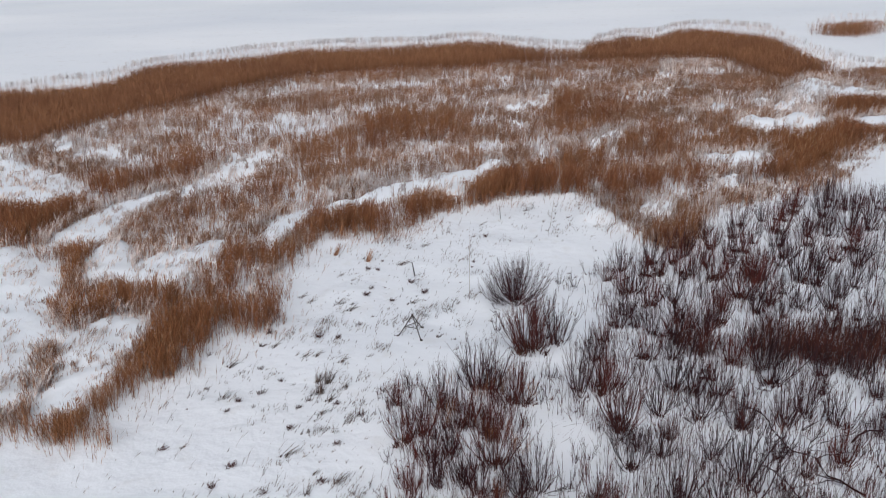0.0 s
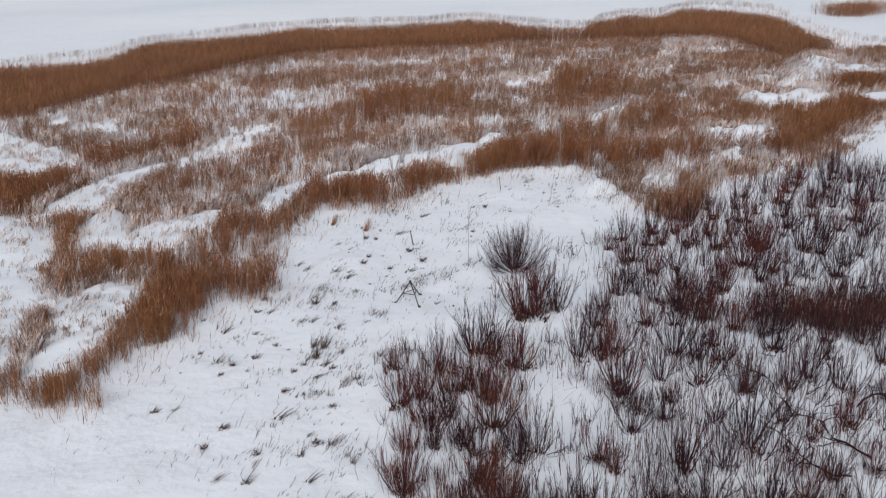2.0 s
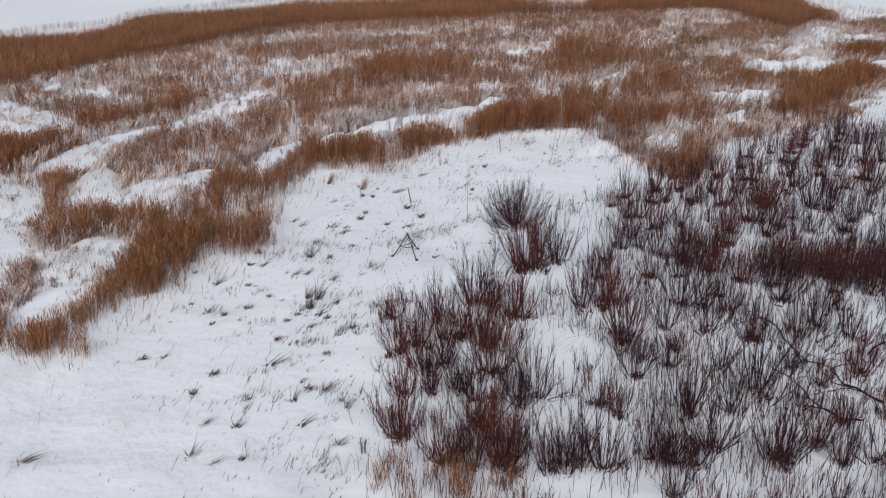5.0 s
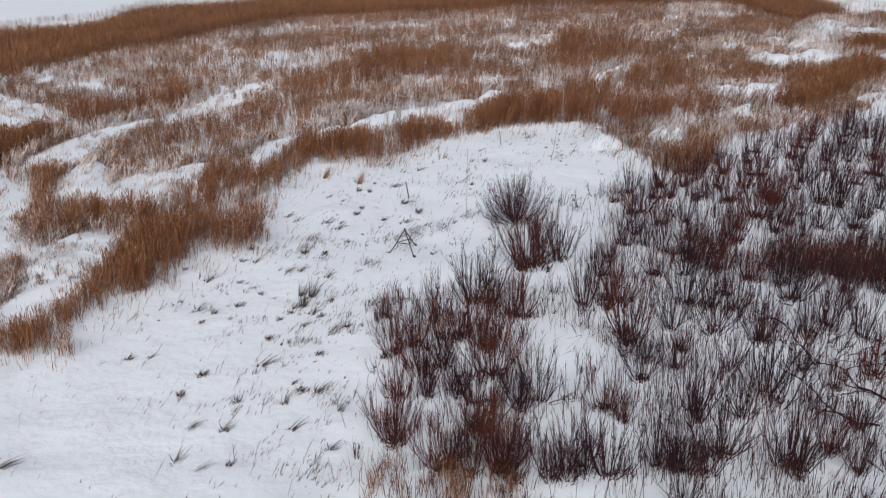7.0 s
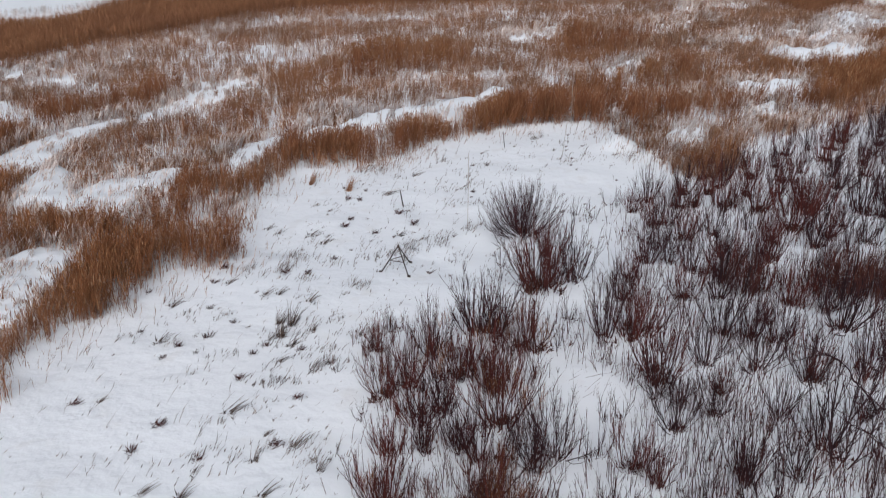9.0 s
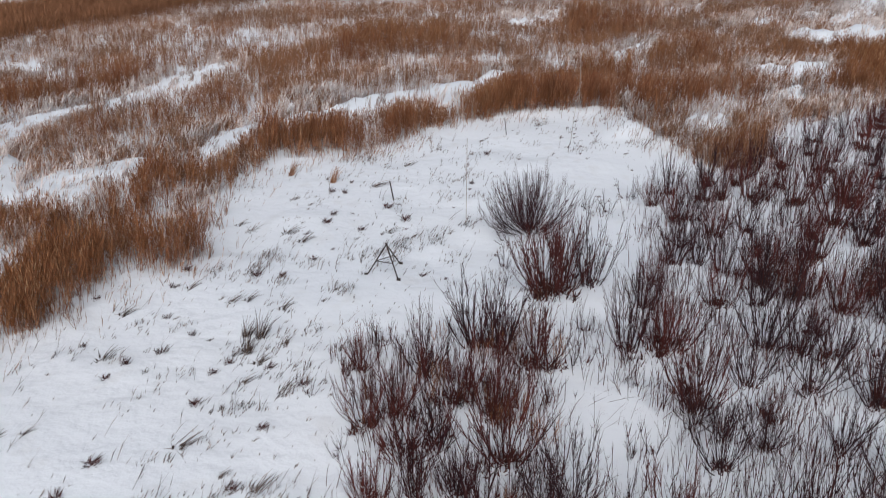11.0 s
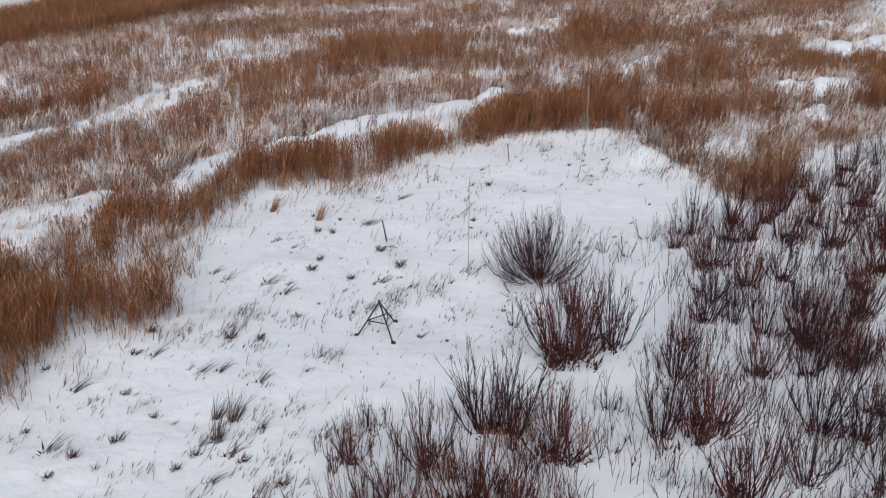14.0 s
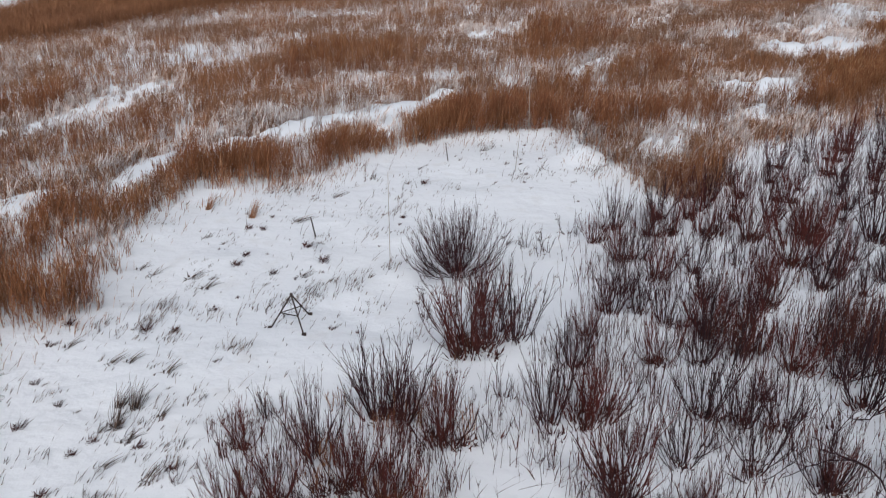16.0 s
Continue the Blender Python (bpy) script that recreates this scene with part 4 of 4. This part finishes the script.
TUSSOCKS = {
    "dark": ([tussock_model(seed, 24, 0.4, 0.6, 0.5, STEM_DARK) for seed in (1, 2, 3)], "dark tussock of dead grass poking through snow"),
    "bent": ([tussock_model(seed, 13, 0.8, 0.3, 0.3, GRASS_DEAD) for seed in (4, 5, 6)], "thin tussock of bent grass laid over snow"),
    "tall": ([tussock_model(seed, 30, 0.95, 0.7, 1.6, GRASS_DEAD) for seed in (7, 8)], "tall dry tussock of dead grass in open snow"),
    "straw": ([tussock_model(9, 60, 1.0, 0.5, 1.5, REED_PALE)], "straw-yellow reed tuft standing before the reeds"),
}


def tussock(kind, x, y, size=1.0):
    models, words = TUSSOCKS[kind]
    ob = new("grass_tussock", place_rng.choice(models))
    ob.matrix_basis = pose(x, y, float(ground_z(x, y)), 0, 0, place_rng.uniform(-25, 25)) @ Matrix.Diagonal((size * place_rng.uniform(0.8, 1.2), size, size * place_rng.uniform(0.7, 1.2), 1))
    return tagged(ob, words, "grass tussock", group="tussocks in the clearing")


for x, y in [(-5.6, 35.3), (-7.3, 30.7), (-5.7, 29.6), (-5.4, 30.1), (-4.3, 29.9), (-3.3, 29), (-1.8, 41.1), (-3.7, 40.3), (-3.9, 39.6), (-6.7, 31.6), (-4, 36.6), (-7.7, 32.7), (-1.1, 39.8), (-7.9, 35.7), (-3.5, 42.6), (-4, 42.7), (-4.8, 35.3), (-2.6, 39), (-10.1, 33.8), (-8, 34.5), (-10.2, 27), (-7.5, 25.8), (-7.9, 24.7), (-5.8, 28.1), (-8.1, 30.1), (-4, 27.1), (-4.3, 25), (-6.1, 24.3), (-8.4, 29.4), (-5.7, 21.3), (2.2, 47)]:
    tussock("dark", x, y, place_rng.uniform(0.7, 1.15))
for x, y in [(-4.6, 38), (-5.2, 38.8), (-6.1, 33.5), (-5.6, 33.6), (-9.1, 32.9), (-2.5, 43.3), (-1.7, 38.8), (-7.5, 34.4), (-4.7, 30.1), (-4.1, 31.1), (-4.9, 29.1), (-3.8, 28.6), (-4.5, 33.1), (-1.3, 45.8), (-7.1, 39.7), (-6.5, 39.2), (-8.8, 30.3), (-5.8, 26.3), (-6.5, 21.1), (-7.2, 21.5), (-3.1, 22.1), (-7.2, 23), (-6.2, 22.9), (-6.1, 23.7), (-4.7, 24.3), (-3.8, 24.9), (-3, 23.9), (-4.3, 23), (-12, 21.3), (4.7, 50.8), (7, 48.1)]:
    tussock("bent", x, y, place_rng.uniform(0.7, 1.15))
for x, y in [(-5.2, 31.6), (-4.8, 31.5), (-5, 30.7)]:
    tussock("tall", x, y, place_rng.uniform(0.7, 1.15))
tussock("straw", -4.1, 43.9, 1.0)
tussock("straw", -5.9, 44.8, 0.8)
# lesser ones all over the clearing
for _ in range(150):
    x, y = place_rng.uniform(-10, 8), place_rng.uniform(24, 52)
    here = np.array([x]), np.array([y])
    if float(pick(clearing, *here)[0]) > 0.8 and place_rng.random() > 0.85 * float(pick(smooth_part, *here)[0]):
        tussock(place_rng.choice(("dark", "bent", "bent")), x, y, place_rng.uniform(0.25, 0.55))


# ---- the three-legged frame, poles and fallen branches ----
def bar(name, a, b, r, mat, parent, label=""):
    verts, faces = [], []
    a, b = Vector(a), Vector(b)
    tube(verts, faces, [a, a.lerp(b, 0.5), b], r, r * 0.92, 8)
    faces.append(tuple(range(7, -1, -1)))
    faces.append(tuple(range(len(verts) - 8, len(verts))))
    return part(name, verts, faces, mat, parent, label)


def tripod(apex, feet):
    root = new("tripod_frame")
    root.location = (apex[0], apex[1], 0)
    top = Vector((0, 0, apex[2]))
    ends = []
    for fx, fy in feet:
        foot = Vector((fx - apex[0], fy - apex[1], float(ground_z(fx, fy)) - 0.06))
        ends.append(foot)
        leg = bar("leg", top + (top - foot) * 0.04, foot, 0.022, METAL_RUSTY, root)
        pad = [foot + Vector((dx, dy, dz)) for dz in (0.02, 0.09) for dx, dy in ((-0.06, -0.05), (0.06, -0.05), (0.06, 0.05), (-0.06, 0.05))]
        part("foot", pad, [(3, 2, 1, 0), (4, 5, 6, 7), (0, 1, 5, 4), (1, 2, 6, 5), (2, 3, 7, 6), (3, 0, 4, 7)], METAL_RUSTY, leg, "rusty foot plate frozen into snow", False)
    for i in range(3):
        bar("brace", top.lerp(ends[i], 0.52), top.lerp(ends[(i + 1) % 3], 0.52), 0.017, METAL_RUSTY, root)
    cap = [top + Vector((math.cos(k * math.pi / 4) * r, math.sin(k * math.pi / 4) * r, z)) for z, r in ((-0.04, 0.042), (0.04, 0.038)) for k in range(8)]
    part("apex_cap", cap, [tuple(range(7, -1, -1)), tuple(range(8, 16))] + [(k, (k + 1) % 8, 8 + (k + 1) % 8, 8 + k) for k in range(8)], METAL_RUSTY, root, smooth=False)
    return tagged(root, "rusty three-legged metal frame standing in open snow", "frame")


tripod((-1.5, 35.7, 0.88), [(-2.17, 35.6), (-1.12, 34.95), (-1.1, 36.25)])


def stick(x, y, height, r, mat, label, lean=(0.0, 0.0)):
    verts, faces = [], []
    z = float(ground_z(x, y))
    tube(verts, faces, [Vector((lean[0] * h, lean[1] * h, h)) for h in (-0.15, height * 0.5, height)], r, r * 0.7, 7)
    faces.append(tuple(range(len(verts) - 7, len(verts))))
    ob = new("pole", mesh_of("pole", verts, faces, mat))
    ob.location = (x, y, z)
    return tagged(ob, label, "pole")


stick(1.1, 39.7, 3.1, 0.012, WOOD_POLE, "tall thin pale pole standing in snow", (0.02, 0.0))
stick(7.0, 53.2, 2.6, 0.017, WOOD_POLE, "thin pale pole at the edge of the reeds")
stick(5.9, 48.0, 1.6, 0.012, WOOD_POLE, "thin pale cane in open snow", (0.12, 0.1))
stick(-1.6, 42.2, 0.75, 0.028, METAL_RUSTY, "short dark leaning stake in snow", (-0.16, 0.05))
stick(3.2, 49.5, 0.8, 0.02, METAL_RUSTY, "short dark stake in snow", (-0.1, 0.0))


def fallen_branch(x, y, turn, size, seed):
    rng = random.Random(seed)
    root = new("fallen_branch")

    def limb(name, start, heading, lift, length, r, depth, parent):
        points, p = [start.copy()], start.copy()
        for k in range(8):
            heading += rng.uniform(-0.75, 0.75)
            lift += rng.uniform(-0.4, 0.32)
            p = p + Vector((math.cos(heading), math.sin(heading), lift * 0.6)) * (length / 8)
            p.z = max(p.z, 0.02)
            points.append(p.copy())
        verts, faces = [], []
        tube(verts, faces, points, r, r * 0.4, 5)
        ob = part(name, verts, faces, BARK_GREY, parent)
        for _ in range(4 if depth else 0):
            k = rng.randint(1, 7)
            limb("twig" if depth == 1 else "side_branch", points[k], heading + rng.uniform(-1.1, 1.1), rng.uniform(0.1, 0.9), length * rng.uniform(0.35, 0.6), r * 0.55, depth - 1,
                 ob if depth == 1 else root)

    limb("main_branch", Vector((0, 0, 0.03)), 0.0, 0.35, 3.0, 0.036, 2, root)
    root.matrix_basis = pose(x, y, float(ground_z(x, y)), 0, 0, turn) @ Matrix.Scale(size, 4)
    return tagged(root, "crooked dark fallen willow branch lying on snow", "branch")


fallen_branch(13.4, 23.8, 165, 1.1, 3)
fallen_branch(12.6, 25.5, 120, 0.9, 4)
fallen_branch(11.7, 26.1, 80, 0.8, 5)
fallen_branch(12.4, 22.9, 170, 0.9, 6)
fallen_branch(14.2, 26.8, 60, 1.0, 8)
fallen_branch(6.8, 26.7, 160, 0.35, 9)
